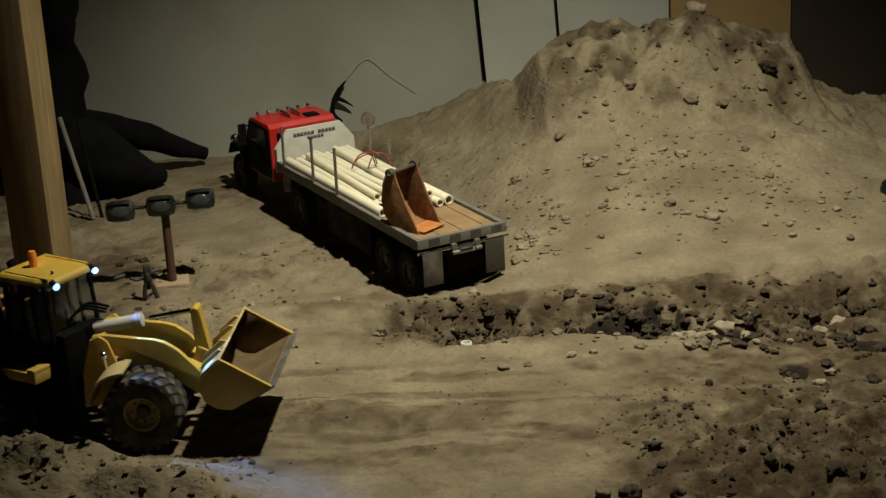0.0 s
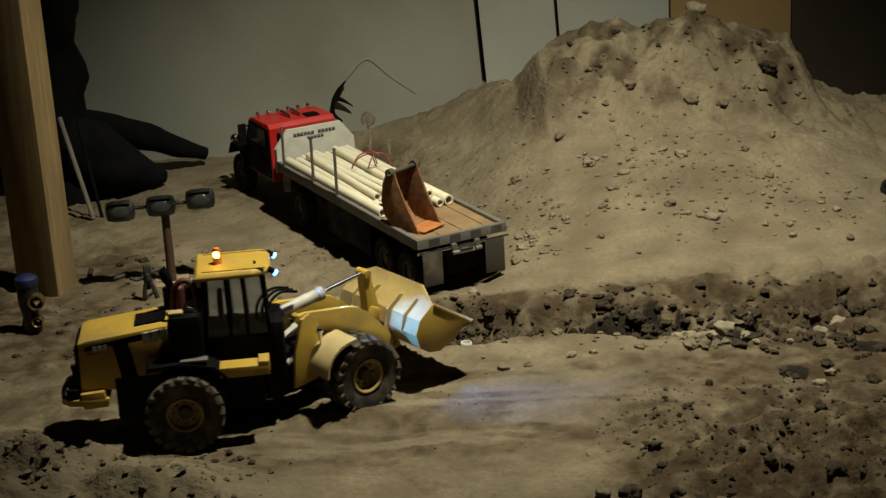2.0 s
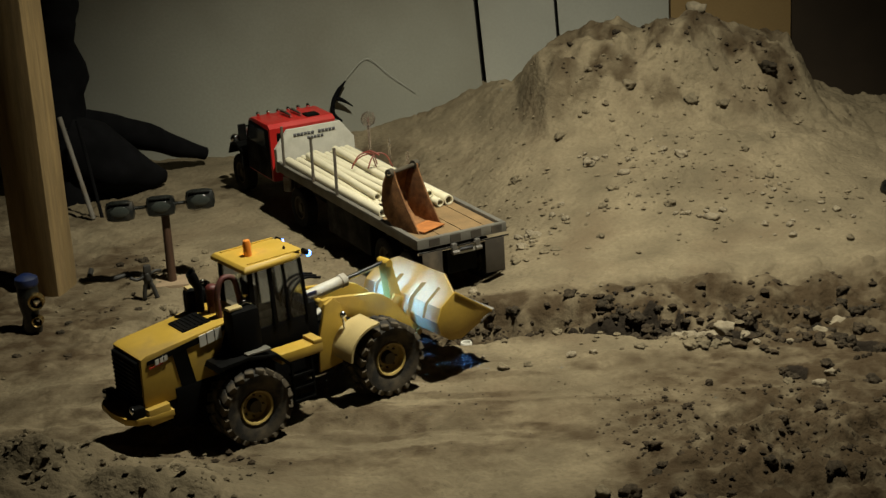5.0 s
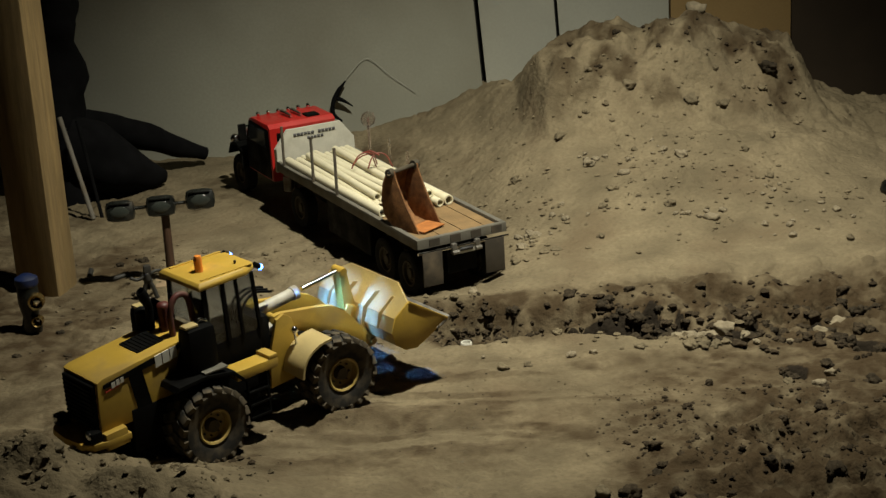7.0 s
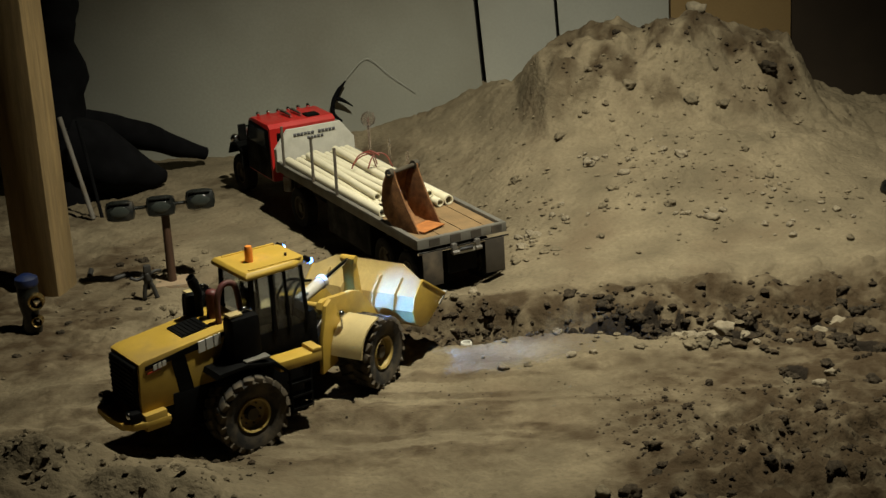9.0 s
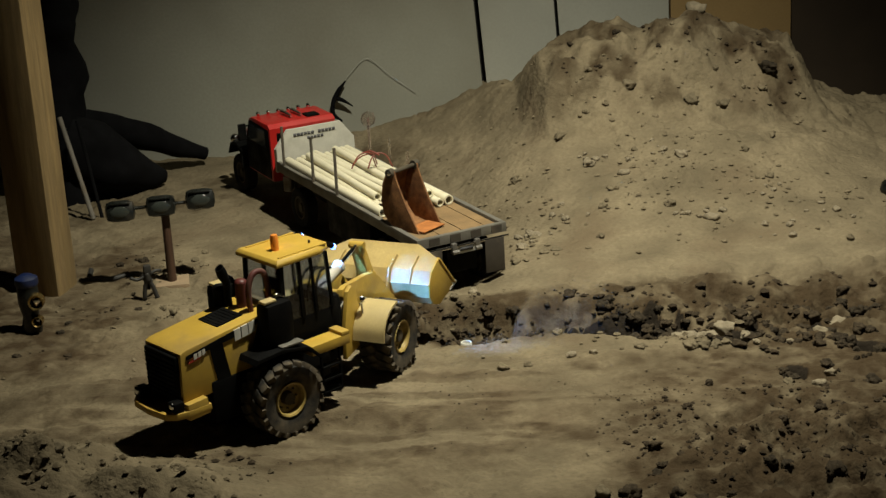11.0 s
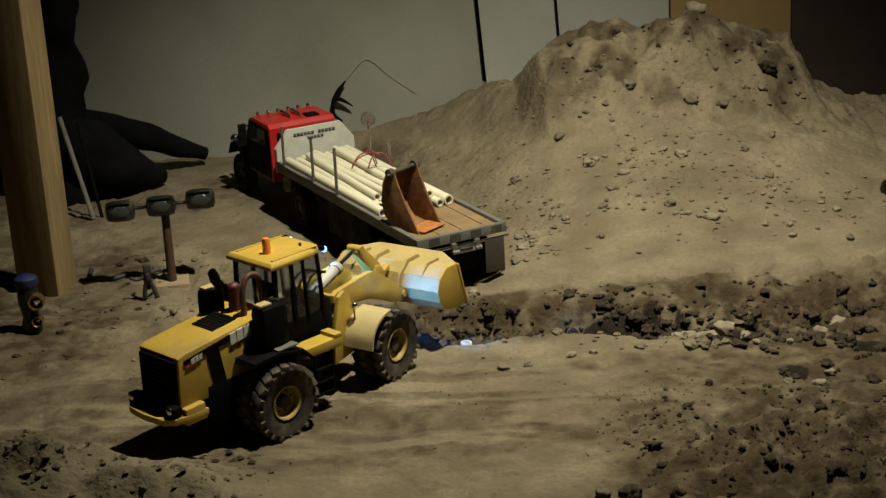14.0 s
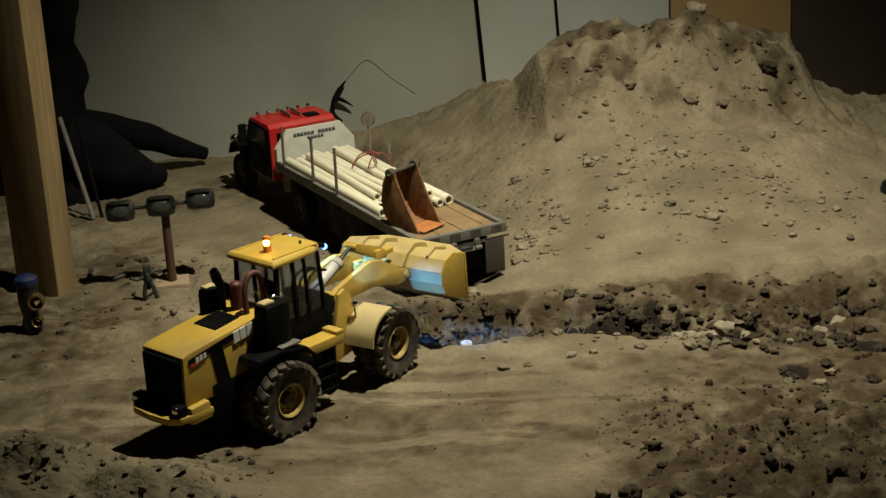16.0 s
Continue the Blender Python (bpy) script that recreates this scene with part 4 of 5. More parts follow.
    box(bm, -0.10, 0.118, -0.048, 0.048, 0.034, 0.10, 0.004)
    box(bm, -0.02, 0.02, -0.06, 0.06, 0.044, 0.066, 0.003)
    part("rear_chassis", bm, "black", t)
    # fenders, platform, tanks
    for s in (-1, 1):
        bm = bmesh.new()
        prism(bm, [(-0.050, 0.120), (-0.046, 0.128), (0.000, 0.131), (0.048, 0.122), (0.070, 0.100), (0.066, 0.098), (0.045, 0.117), (0.0, 0.125), (-0.044, 0.122)], s * 0.047, s * 0.092, 0.001)
        part("rear_fender", bm, "black", t)
        bm = bmesh.new()
        box(bm, 0.000, 0.040, s * 0.082 - 0.008, s * 0.082 + 0.008, 0.131, 0.134, 0.001)
        part("fender_plate", bm, "rail", t, "bare worn metal fender plate")
        bm = bmesh.new()
        box(bm, 0.055, 0.128, s * 0.072 - 0.016, s * 0.072 + 0.016, 0.101, 0.117, 0.002)
        box(bm, 0.112, 0.128, s * 0.072 - 0.016, s * 0.072 + 0.016, 0.116, 0.123, 0.002)
        part("platform", bm, "yellow", t, "yellow side platform")
        bm = bmesh.new()
        for z in (0.035, 0.055, 0.075):
            box(bm, 0.072, 0.108, s * 0.082 - 0.007, s * 0.082 + 0.007, z, z + 0.003)
        for x in (0.071, 0.106):
            box(bm, x, x + 0.003, s * 0.085 - 0.002, s * 0.085 + 0.002, 0.033, 0.102)
        part("ladder", bm, "black", t, "black metal boarding ladder", smooth=0)
        bm = bmesh.new()
        box(bm, -0.014, 0.036, s * 0.063 - 0.017, s * 0.063 + 0.017, 0.129, 0.199, 0.013)
        tank = part("side_tank", bm, "black", t, "black rounded tank beside the cab")
        bm = bmesh.new()
        box(bm, -0.012, 0.010, s * 0.063 - 0.009, s * 0.063 + 0.007, 0.198, 0.2025, 0.0015)
        part("tank_cap", bm, "pale_yellow", tank, "pale yellow cap plate")
        bm = bmesh.new()
        tube(bm, arc([(0.010, s * 0.063, 0.2), (0.018, s * 0.063, 0.205), (0.028, s * 0.063, 0.199)], 4), 0.003, 8)
        part("chrome_pipe", bm, "chrome", tank)
    # stack, intake and filter on the hood
    bm = bmesh.new()
    cyl(bm, (0.002, 0.004, 0.172), (0.002, 0.004, 0.214), 0.0095, 0.0095, 16)
    ball(bm, (0.002, 0.004, 0.214), 0.0095, (1, 1, 0.6))
    part("muffler", bm, "maroon", t, "dark maroon rounded muffler")
    bm = bmesh.new()
    tube(bm, arc([(-0.004, -0.024, 0.170), (-0.005, -0.024, 0.206), (0.002, -0.024, 0.228), (0.014, -0.024, 0.234), (0.026, -0.025, 0.226), (0.031, -0.026, 0.190)], 6), 0.0046, 10)
    part("maroon_pipe", bm, "maroon", t, "maroon pipe bent in a hoop")
    bm = bmesh.new()
    lathe(bm, [(0.0062, 0.172), (0.0062, 0.212), (0.0088, 0.226), (0.0074, 0.238), (0.0056, 0.238), (0.0060, 0.226), (0.0050, 0.212), (0.0, 0.212)], "z", 16)
    for v in bm.verts:
        if v.co.z > 0.22:
            v.co.z += 0.6 * v.co.x
            v.co.x -= 0.4 * (v.co.z - 0.212)
    bmesh.ops.translate(bm, verts=bm.verts, vec=(-0.010, 0.024, 0))
    part("exhaust_pipe", bm, "black", t, "black exhaust with a slanted flared mouth")
    bm = bmesh.new()
    cyl(bm, (-0.012, 0.040, 0.174), (-0.012, 0.040, 0.200), 0.0115, 0.0115, 16)
    ball(bm, (-0.012, 0.040, 0.200), 0.012, (1, 1, 0.6))
    part("air_filter", bm, "black", t, "black air filter bowl")
    # cover over the joint between cab and front frame
    bm = bmesh.new()
    box(bm, 0.126, 0.153, -0.044, 0.044, 0.070, 0.166, 0.012)
    part("joint_cover", bm, "black", t, "black rounded cover over the steering joint")
    # cab
    cab = part("cab_floor", (lambda b: (box(b, 0.036, 0.132, -0.046, 0.046, 0.098, 0.150, 0.003), b)[1])(bmesh.new()), "black", t, "black lower cab body")
    def pillar(x0, x1, s, w=0.005, z0=0.148, z1=0.240):
        bm = bmesh.new()
        y0, y1 = s * 0.0455, s * 0.0440
        vs = []
        for x, y, z in ((x0, y0, z0), (x1, y1, z1)):
            for dx in (-w / 2, w / 2):
                for dy in (-0.0025, 0.0025):
                    vs.append(bm.verts.new((x + dx, y + dy, z)))
        for q in ((0, 1, 3, 2), (4, 6, 7, 5), (0, 4, 5, 1), (2, 3, 7, 6), (0, 2, 6, 4), (1, 5, 7, 3)):
            bm.faces.new([vs[i] for i in q])
        bmesh.ops.recalc_face_normals(bm, faces=bm.faces)
        part("pillar", bm, "black", cab, smooth=0)
    for s in (-1, 1):
        for a, b, w in ((0.039, 0.042, 0.007), (0.076, 0.074, 0.006), (0.101, 0.097, 0.004), (0.132, 0.126, 0.005)):
            pillar(a, b, s, w)
        for a, b in (((0.042, 0.045), (0.073, 0.071)), ((0.079, 0.077), (0.099, 0.095)), ((0.103, 0.099), (0.1295, 0.1235))):
            bm = bmesh.new()
            prism(bm, [(a[0], 0.150), (a[1], 0.2385), (b[1], 0.2385), (b[0], 0.150)], s * 0.0435, s * 0.0450)
            part("side_glass", bm, "glass", cab, "clear blue-grey cab side glass", smooth=0)
    bm = bmesh.new()
    prism(bm, [(0.130, 0.150), (0.1245, 0.2385), (0.126, 0.2385), (0.1315, 0.150)], -0.042, 0.042)
    part("front_glass", bm, "glass", cab, "clear blue-grey windscreen", smooth=0)
    bm = bmesh.new()
    prism(bm, [(0.0375, 0.180), (0.040, 0.2385), (0.0415, 0.2385), (0.039, 0.180)], -0.042, 0.042)
    part("rear_glass", bm, "glass", cab, "clear blue-grey rear window", smooth=0)
    bm = bmesh.new()
    box(bm, 0.060, 0.090, -0.018, 0.018, 0.149, 0.163, 0.004)
    box(bm, 0.058, 0.066, -0.018, 0.018, 0.160, 0.205, 0.004)
    part("seat", bm, "interior", cab)
    bm = bmesh.new()
    vs0 = [(0.030, -0.052), (0.114, -0.049), (0.141, -0.036), (0.141, 0.036), (0.114, 0.049), (0.030, 0.052)]
    lo = [bm.verts.new((x, y, 0.2388)) for x, y in vs0]
    hi = [bm.verts.new((x, y, 0.2445)) for x, y in vs0]
    top = [bm.verts.new((0.088 + (x - 0.088) * 0.93, y * 0.92, 0.2495)) for x, y in vs0]
    bm.faces.new(lo[::-1])
    bm.faces.new(top)
    for p, q in ((lo, hi), (hi, top)):
        for i in range(6):
            bm.faces.new((p[i], p[(i + 1) % 6], q[(i + 1) % 6], q[i]))
    bmesh.ops.recalc_face_normals(bm, faces=bm.faces)
    bmesh.ops.bevel(bm, geom=[e for e in bm.edges], offset=0.0014, segments=2, profile=0.6, affect="EDGES")
    roof = part("roof", bm, "yellow", t, "yellow cab roof panel", smooth=30)
    for s in (-1, 1):
        bm = bmesh.new()
        box(bm, 0.042, 0.132, s * 0.040 - 0.002, s * 0.040 + 0.002, 0.2485, 0.2512, 0.001)
        part("roof_rib", bm, "yellow", roof)
        bm = bmesh.new()
        aim = pose(0.1472, s * 0.039, 0.2400, 0, 35, 0)
        lathe(bm, [(0.0, -0.0122), (0.0042, -0.0122), (0.0042, 0.0), (0.0025, 0.0), (0.0025, -0.0116), (0.0, -0.0116)], "x", 16)
        bmesh.ops.transform(bm, matrix=aim, verts=bm.verts)
        part("light_housing", bm, "black", roof, "black work light housing")
        bm = bmesh.new()
        lathe(bm, [(0.0026, 0.0002), (0.0026, 0.0024), (0.0036, 0.0024), (0.0046, 0.0010), (0.0046, -0.0022), (0.00425, -0.0022), (0.00425, 0.0002), (0.0026, 0.0002)], "x", 16)
        bmesh.ops.transform(bm, matrix=aim, verts=bm.verts)
        part("light_ring", bm, "led_ring", roof, "glowing blue-white lens ring")
        bm = bmesh.new()
        cyl(bm, (-0.0114, 0, 0), (-0.0110, 0, 0), 0.0012, 0.0011, n=14)
        bmesh.ops.transform(bm, matrix=aim, verts=bm.verts)
        part("work_light", bm, "led", roof, "glowing blue-white work light")
    bm = bmesh.new()
    cyl(bm, (0.118, -0.018, 0.249), (0.118, -0.018, 0.254), 0.002, n=8)
    part("roof_screw", bm, "hub", roof)
    bm = bmesh.new()
    cyl(bm, (0.064, -0.004, 0.2485), (0.064, -0.004, 0.2565), 0.0062, n=16)
    base = part("beacon_base", bm, "amber", t, "amber beacon base")
    bm = bmesh.new()
    lathe(bm, [(0.0062, 0.2565), (0.0064, 0.268), (0.0050, 0.2735), (0.0, 0.275)], "z", 16)
    bmesh.ops.translate(bm, verts=bm.verts, vec=(0.064, -0.004, 0))
    part("beacon_cap", bm, "amber", base, "amber beacon cap")
    # turning beacon head: bright on one side, shielded on the other
    bm = bmesh.new()
    for k in range(5):
        an = radians(-28 + k * 14)
        ball(bm, (0.0052 * math.cos(an), 0.0052 * math.sin(an), 0.008), 0.0024, (1, 1, 2.2), 8, 6)
    head = part("beacon_head", bm, "amber_glow", t, "glowing amber beacon bulb")
    # wheels
    wheels = {}
    w0 = make_wheel("wheel", 0.0575, 0.052, 0.0275, t, "tyre", "rim", lugs=20)
    wheels["rr"] = w0
    for key in ("rl", "fr", "fl"):
        wheels[key] = copy_part(w0, pose(0, 0, 0))
    # front frame
    bm = bmesh.new()
    box(bm, -0.014, 0.125, -0.030, 0.030, 0.045, 0.105, 0.004)
    box(bm, 0.105, 0.135, -0.062, 0.062, 0.046, 0.068, 0.003)
    front = part("front_frame", bm, "black", t, "black front chassis")
    for s in (-1, 1):
        bm = bmesh.new()
        prism(bm, [(0.022, 0.050), (0.026, 0.104), (0.042, 0.155), (0.056, 0.161), (0.068, 0.152), (0.080, 0.112), (0.074, 0.056)], s * 0.042, s * 0.049, 0.0012)
        part("tower_plate", bm, "yellow", front, "yellow loader tower plate")
        bm = bmesh.new()
        top = [(v.x, v.z) for v in arc([(0.044, 0, 0.074), (0.049, 0, 0.094), (0.061, 0, 0.110), (0.079, 0, 0.1205), (0.101, 0, 0.1245)], 4)]
        under = [(x + 0.0035 * max(0.0, 1 - (x - 0.044) / 0.05), z - 0.0035 * min(1.0, (x - 0.042) / 0.03)) for x, z in top]
        prism(bm, top + under[::-1], s * 0.050, s * 0.104)
        part("front_fender", bm, "pale_yellow", front, "dusty pale yellow front fender")
        bm = bmesh.new()
        ball(bm, (0.064, s * 0.060, 0.136), 0.0065, (0.9, 1, 1))
        cyl(bm, (0.064, s * 0.060, 0.132), (0.066, s * 0.060, 0.110), 0.002, n=8)
        part("head_lamp", bm, "lens", front)
        bm = bmesh.new()
        cyl(bm, (0.022, s * 0.024, 0.085), (0.085, s * 0.024, 0.118), 0.0085, n=14)
        part("lift_cylinder", bm, "white_cyl", front, "pale lift cylinder")
    for y in (-0.012, 0.0, 0.012):
        bm = bmesh.new()
        tube(bm, arc([(0.000, y, 0.135), (0.006, y * 1.2, 0.175), (0.030, y, 0.192), (0.060, y, 0.186)], 5), 0.0022, 8)
        part("hose", bm, "black", front, "black hydraulic hose")
    # boom (pivot at its origin, bucket hinge along x)
    prof = [(-0.013, 0.004), (-0.004, 0.011), (0.074, 0.0375), (0.090, 0.0395), (0.112, 0.036), (0.142, 0.024), (0.168, 0.012), (0.186, 0.008), (0.190, -0.004), (0.182, -0.012), (0.160, -0.014), (0.125, -0.008), (0.090, -0.004), (0.05, -0.008), (0.0, -0.012), (-0.012, -0.006)]
    bm = bmesh.new()
    for s in (-1, 1):
        prism(bm, prof, s * 0.030, s * 0.0395, 0.001)
    box(bm, 0.128, 0.152, -0.031, 0.031, 0.006, 0.022, 0.003)
    box(bm, 0.134, 0.152, -0.014, 0.014, 0.018, 0.044, 0.003)
    for x in (0.0, 0.184):
        cyl(bm, (x, -0.043, 0), (x, 0.043, 0), 0.0052, n=14)
    boom = part("boom", bm, "yellow", t, "yellow twin-plate boom arms")
    # bell crank on the boom, tilt cylinder and rod
    bm = bmesh.new()
    prism(bm, [(-0.006, -0.030), (0.005, -0.030), (0.010, 0.0), (0.0065, 0.0645), (-0.0065, 0.0645), (-0.011, 0.0)], -0.010, 0.010, 0.0015)
    cyl(bm, (0, -0.013, 0.0614), (0, 0.013, 0.0614), 0.0062, n=12)
    crank = part("bell_crank", bm, "yellow", t, "yellow tilt lever")
    bm = bmesh.new()
    lathe(bm, [(0.0, -0.006), (0.008, -0.005), (0.0095, 0.0), (0.0095, 0.060), (0.011, 0.061), (0.011, 0.070), (0.006, 0.072), (0.0, 0.072)], "x", 20)
    tilt = part("tilt_cylinder", bm, "white_cyl", t, "pale painted tilt cylinder")
    bm = bmesh.new()
    cyl(bm, (-0.072, 0, 0), (0, 0, 0), 0.0038, n=12)
    cyl(bm, (0, -0.008, 0), (0, 0.008, 0), 0.006, n=12)
    rod = part("tilt_rod", bm, "chrome", t, "chrome tilt rod")
    bm = bmesh.new()
    box(bm, 0.0, 0.024, -0.006, 0.006, -0.004, 0.004, 0.001)
    link = part("bucket_link", bm, "yellow", t)
    # bucket (hinge at its origin)
    shell = [(0.0323, 0.0950), (0.0212, 0.0756), (-0.0035, 0.0540), (-0.010, 0.0315), (-0.002, 0.0104), (0.015, -0.0005), (0.037, -0.0025), (0.0925, 0.0285)]
    inner = [(0.0353, 0.0940), (0.0244, 0.0742), (-0.0002, 0.0525), (-0.0065, 0.0320), (0.0005, 0.0134), (0.016, 0.0030), (0.036, 0.0012), (0.0912, 0.0315)]
    bm = bmesh.new()
    rows = []
    for (x, z), (u, w), hw in zip(shell, inner, (0.063, 0.102, 0.102, 0.102, 0.102, 0.102, 0.102, 0.102)):
        rows.append([bm.verts.new((x, -hw, z)), bm.verts.new((x, hw, z)), bm.verts.new((u, hw, w)), bm.verts.new((u, -hw, w))])
    for a, b in zip(rows, rows[1:]):
        for k in range(4):
            bm.faces.new((a[k], a[(k + 1) % 4], b[(k + 1) % 4], b[k]))
    bm.faces.new(rows[0])
    bm.faces.new(rows[-1][::-1])
    bmesh.ops.recalc_face_normals(bm, faces=bm.faces)
    bucket = part("bucket", bm, "bucket_paint", t, "scuffed yellow loader bucket", smooth=20)
    side = [(0.0262, 0.0757), (0.0212, 0.0756), (-0.0035, 0.0540), (-0.010, 0.0315), (-0.002, 0.0104), (0.015, -0.0005), (0.037, -0.0025), (0.0935, 0.0285), (0.0965, 0.0325)]
    for s in (-1, 1):
        bm = bmesh.new()
        prism(bm, side, s * 0.1015, s * 0.1045, 0.0006)
        part("bucket_side", bm, "yellow", bucket, "yellow bucket side plate")
        bm = bmesh.new()
        v = box(bm, 0, 0.085, s * 0.103 - 0.003, s * 0.103 + 0.003, -0.002, 0.002, 0.0008)
        bmesh.ops.transform(bm, matrix=Matrix.Translation((0.0232, 0, 0.0754)) @ Matrix.Rotation(math.atan2(0.0429, 0.0733), 4, "Y"), verts=bm.verts)
        part("rim_bar", bm, "yellow", bucket, "yellow bucket rim bar")
    bm = bmesh.new()
    v = box(bm, -0.020, 0.010, -0.1055, 0.1055, -0.0015, 0.0025, 0.0006)
    bmesh.ops.transform(bm, matrix=Matrix.Translation((0.0935, 0, 0.0295)) @ Matrix.Rotation(-math.atan2(0.035, 0.058), 4, "Y"), verts=bm.verts)
    part("cutting_edge", bm, "steel", bucket, "worn steel cutting edge")
    bm = bmesh.new()
    line = [(u + 0.0012, w + 0.0006) for u, w in inner[:6]] + [(u, w + 0.001) for u, w in inner[6:]]
    halves = (0.062,) + (0.1005,) * 7
    strip = [(bm.verts.new((u, -h, w)), bm.verts.new((u, h, w))) for (u, w), h in zip(line, halves)]
    for a, b in zip(strip, strip[1:]):
        bm.faces.new((a[0], a[1], b[1], b[0]))
    for k in (0, 1):
        bm.faces.new([v[k] for v in strip[1:]])
    part("lining", bm, "stained", bucket, "brown soil-stained bucket inside", smooth=20)
    for y in (-0.068, -0.030, 0.030, 0.068):
        bm = bmesh.new()
        prism(bm, [(0.0212, 0.0756), (-0.0035, 0.0540), (-0.010, 0.0315), (-0.004, 0.012), (-0.010, 0.004), (-0.017, 0.026), (-0.012, 0.056), (0.012, 0.077)] if abs(y) < 0.05 else
              [(0.0212, 0.0754), (-0.0034, 0.0540), (-0.010, 0.0315), (-0.014, 0.032), (-0.009, 0.056), (0.016, 0.078)], y - 0.002, y + 0.002, 0.0004)
        part("rib", bm, "bucket_paint", bucket, smooth=0)
    return t, wheels, front, boom, crank, tilt, rod, link, bucket, head


LOADER, WHEELS, FRONT, BOOM, CRANK, TILT, ROD, LINK, BUCKET, BEACON = wheel_loader()

# ---- small loose things ----
def sleeve():
    bm = bmesh.new()
    lathe(bm, [(0.0072, 0), (0.0096, 0), (0.0096, 0.021), (0.0088, 0.022), (0.0076, 0.022), (0.0072, 0.021), (0.0072, 0)], "z", 24)
    bmesh.ops.remove_doubles(bm, verts=bm.verts, dist=1e-6)
    ob = obj("pipe_sleeve", bm, "white", smooth=40)
    ob.matrix_basis = pose(0.030, -0.470, -0.0285)
    tagged(ob, "short white pipe sleeve standing in the dirt", "sleeve")


sleeve()


def black_knob():
    x, y = 0.888, 0.09
    t = thing("tool_knob", "glossy black round tool head lying on the slope", "tool", pose(x, y, gz(x, y) + 0.008, 0, 20, 30))
    bm = bmesh.new()
    lathe(bm, [(0.0, -0.014), (0.012, -0.013), (0.018, -0.006), (0.018, 0.008), (0.013, 0.015), (0.0, 0.016)], "z", 20)
    part("head", bm, "flood", t)
    bm = bmesh.new()
    lathe(bm, [(0.0, 0.0155), (0.009, 0.0155), (0.010, 0.020), (0.0, 0.022)], "z", 16)
    part("lens", bm, "flood_glass", t)


black_knob()


def rock_mesh(name, seed, material, rough=0.35):
    rng = random.Random(seed)
    bm = bmesh.new()
    bmesh.ops.create_icosphere(bm, subdivisions=3, radius=1)
    off = Vector((rng.random() * 50, rng.random() * 50, rng.random() * 50))
    for v in bm.verts:
        v.co *= 1 + rough * 2.2 * noise.noise(v.co * 1.1 + off) + rough * 0.9 * noise.noise(v.co * 2.7 + off) + rough * 0.9 * noise.noise(v.co * 6 + off) + rough * 0.8 * noise.noise(v.co * 14 + off)
        v.co.z *= 0.85
    me = bpy.data.meshes.new(name)
    for f in bm.faces:
        f.smooth = True
    bm.to_mesh(me)
    bm.free()
    me.materials.append(M[material])
    return me


CLODS = [rock_mesh("clod", i, "clod", 0.32) for i in range(6)]
DAMP_CLODS = [rock_mesh("damp_clod", 40 + i, "dark_clod", 0.34) for i in range(6)]
STONES = [rock_mesh("stone", 20 + i, "pale", 0.25) for i in range(4)]


LOOSE = []


def put_rock(x, y, r, kind, turn, label, cat, group):
    meshes = CLODS if kind == "clod" else STONES
    if kind == "clod" and float(damp_and_shade(x, y)) > 0.42:
        meshes, label = DAMP_CLODS, "dark damp lump of dug dirt, some with shade in the colour"
    if math.hypot(x - 0.03, y + 0.475) < 0.034:
        return
    mesh = meshes[int(turn * 7) % len(meshes)]
    m = pose(x, y, gz(x, y) + r * (0.16 if kind == "clod" else 0.22), 0, 0, turn * 57) @ Matrix.Diagonal((r * 0.9, r * 0.75, r * 0.7, 1))
    if r < 0.0073 and kind == "clod":
        LOOSE.append((mesh, m))
        return
    ob = new("dirt_clod" if kind == "clod" else "stone", mesh)
    ob.matrix_basis = m
    tagged(ob, label, cat, group)


def join_loose():
    """The small clods, too many to tell apart, in one mesh a tone."""
    for tone, label in (("clod", "small dry crumbled clods of soil"), ("dark_clod", "small dark damp clods of dug soil, some with shade in the colour")):
        verts, faces, base = [], [], 0
        for mesh, m in LOOSE:
            if mesh.materials[0] != M[tone]:
                continue
            co = np.empty(len(mesh.vertices) * 3)
            mesh.vertices.foreach_get("co", co)
            idx = np.empty(len(mesh.polygons) * 3, dtype=int)
            mesh.polygons.foreach_get("vertices", idx)
            a = np.array(m)
            verts.append(co.reshape(-1, 3) @ a[:3, :3].T + a[:3, 3])
            faces.append(idx.reshape(-1, 3) + base)
            base += len(mesh.vertices)
        me = bpy.data.meshes.new("small_clods")
        me.from_pydata(np.concatenate(verts).tolist(), [], np.concatenate(faces).tolist())
        me.polygons.foreach_set("use_smooth", [True] * len(me.polygons))
        me.materials.append(M["crumb" if tone == "clod" else "dark_crumb"])
        tagged(new("small_clods", me), label, "clods", kind="stuff")


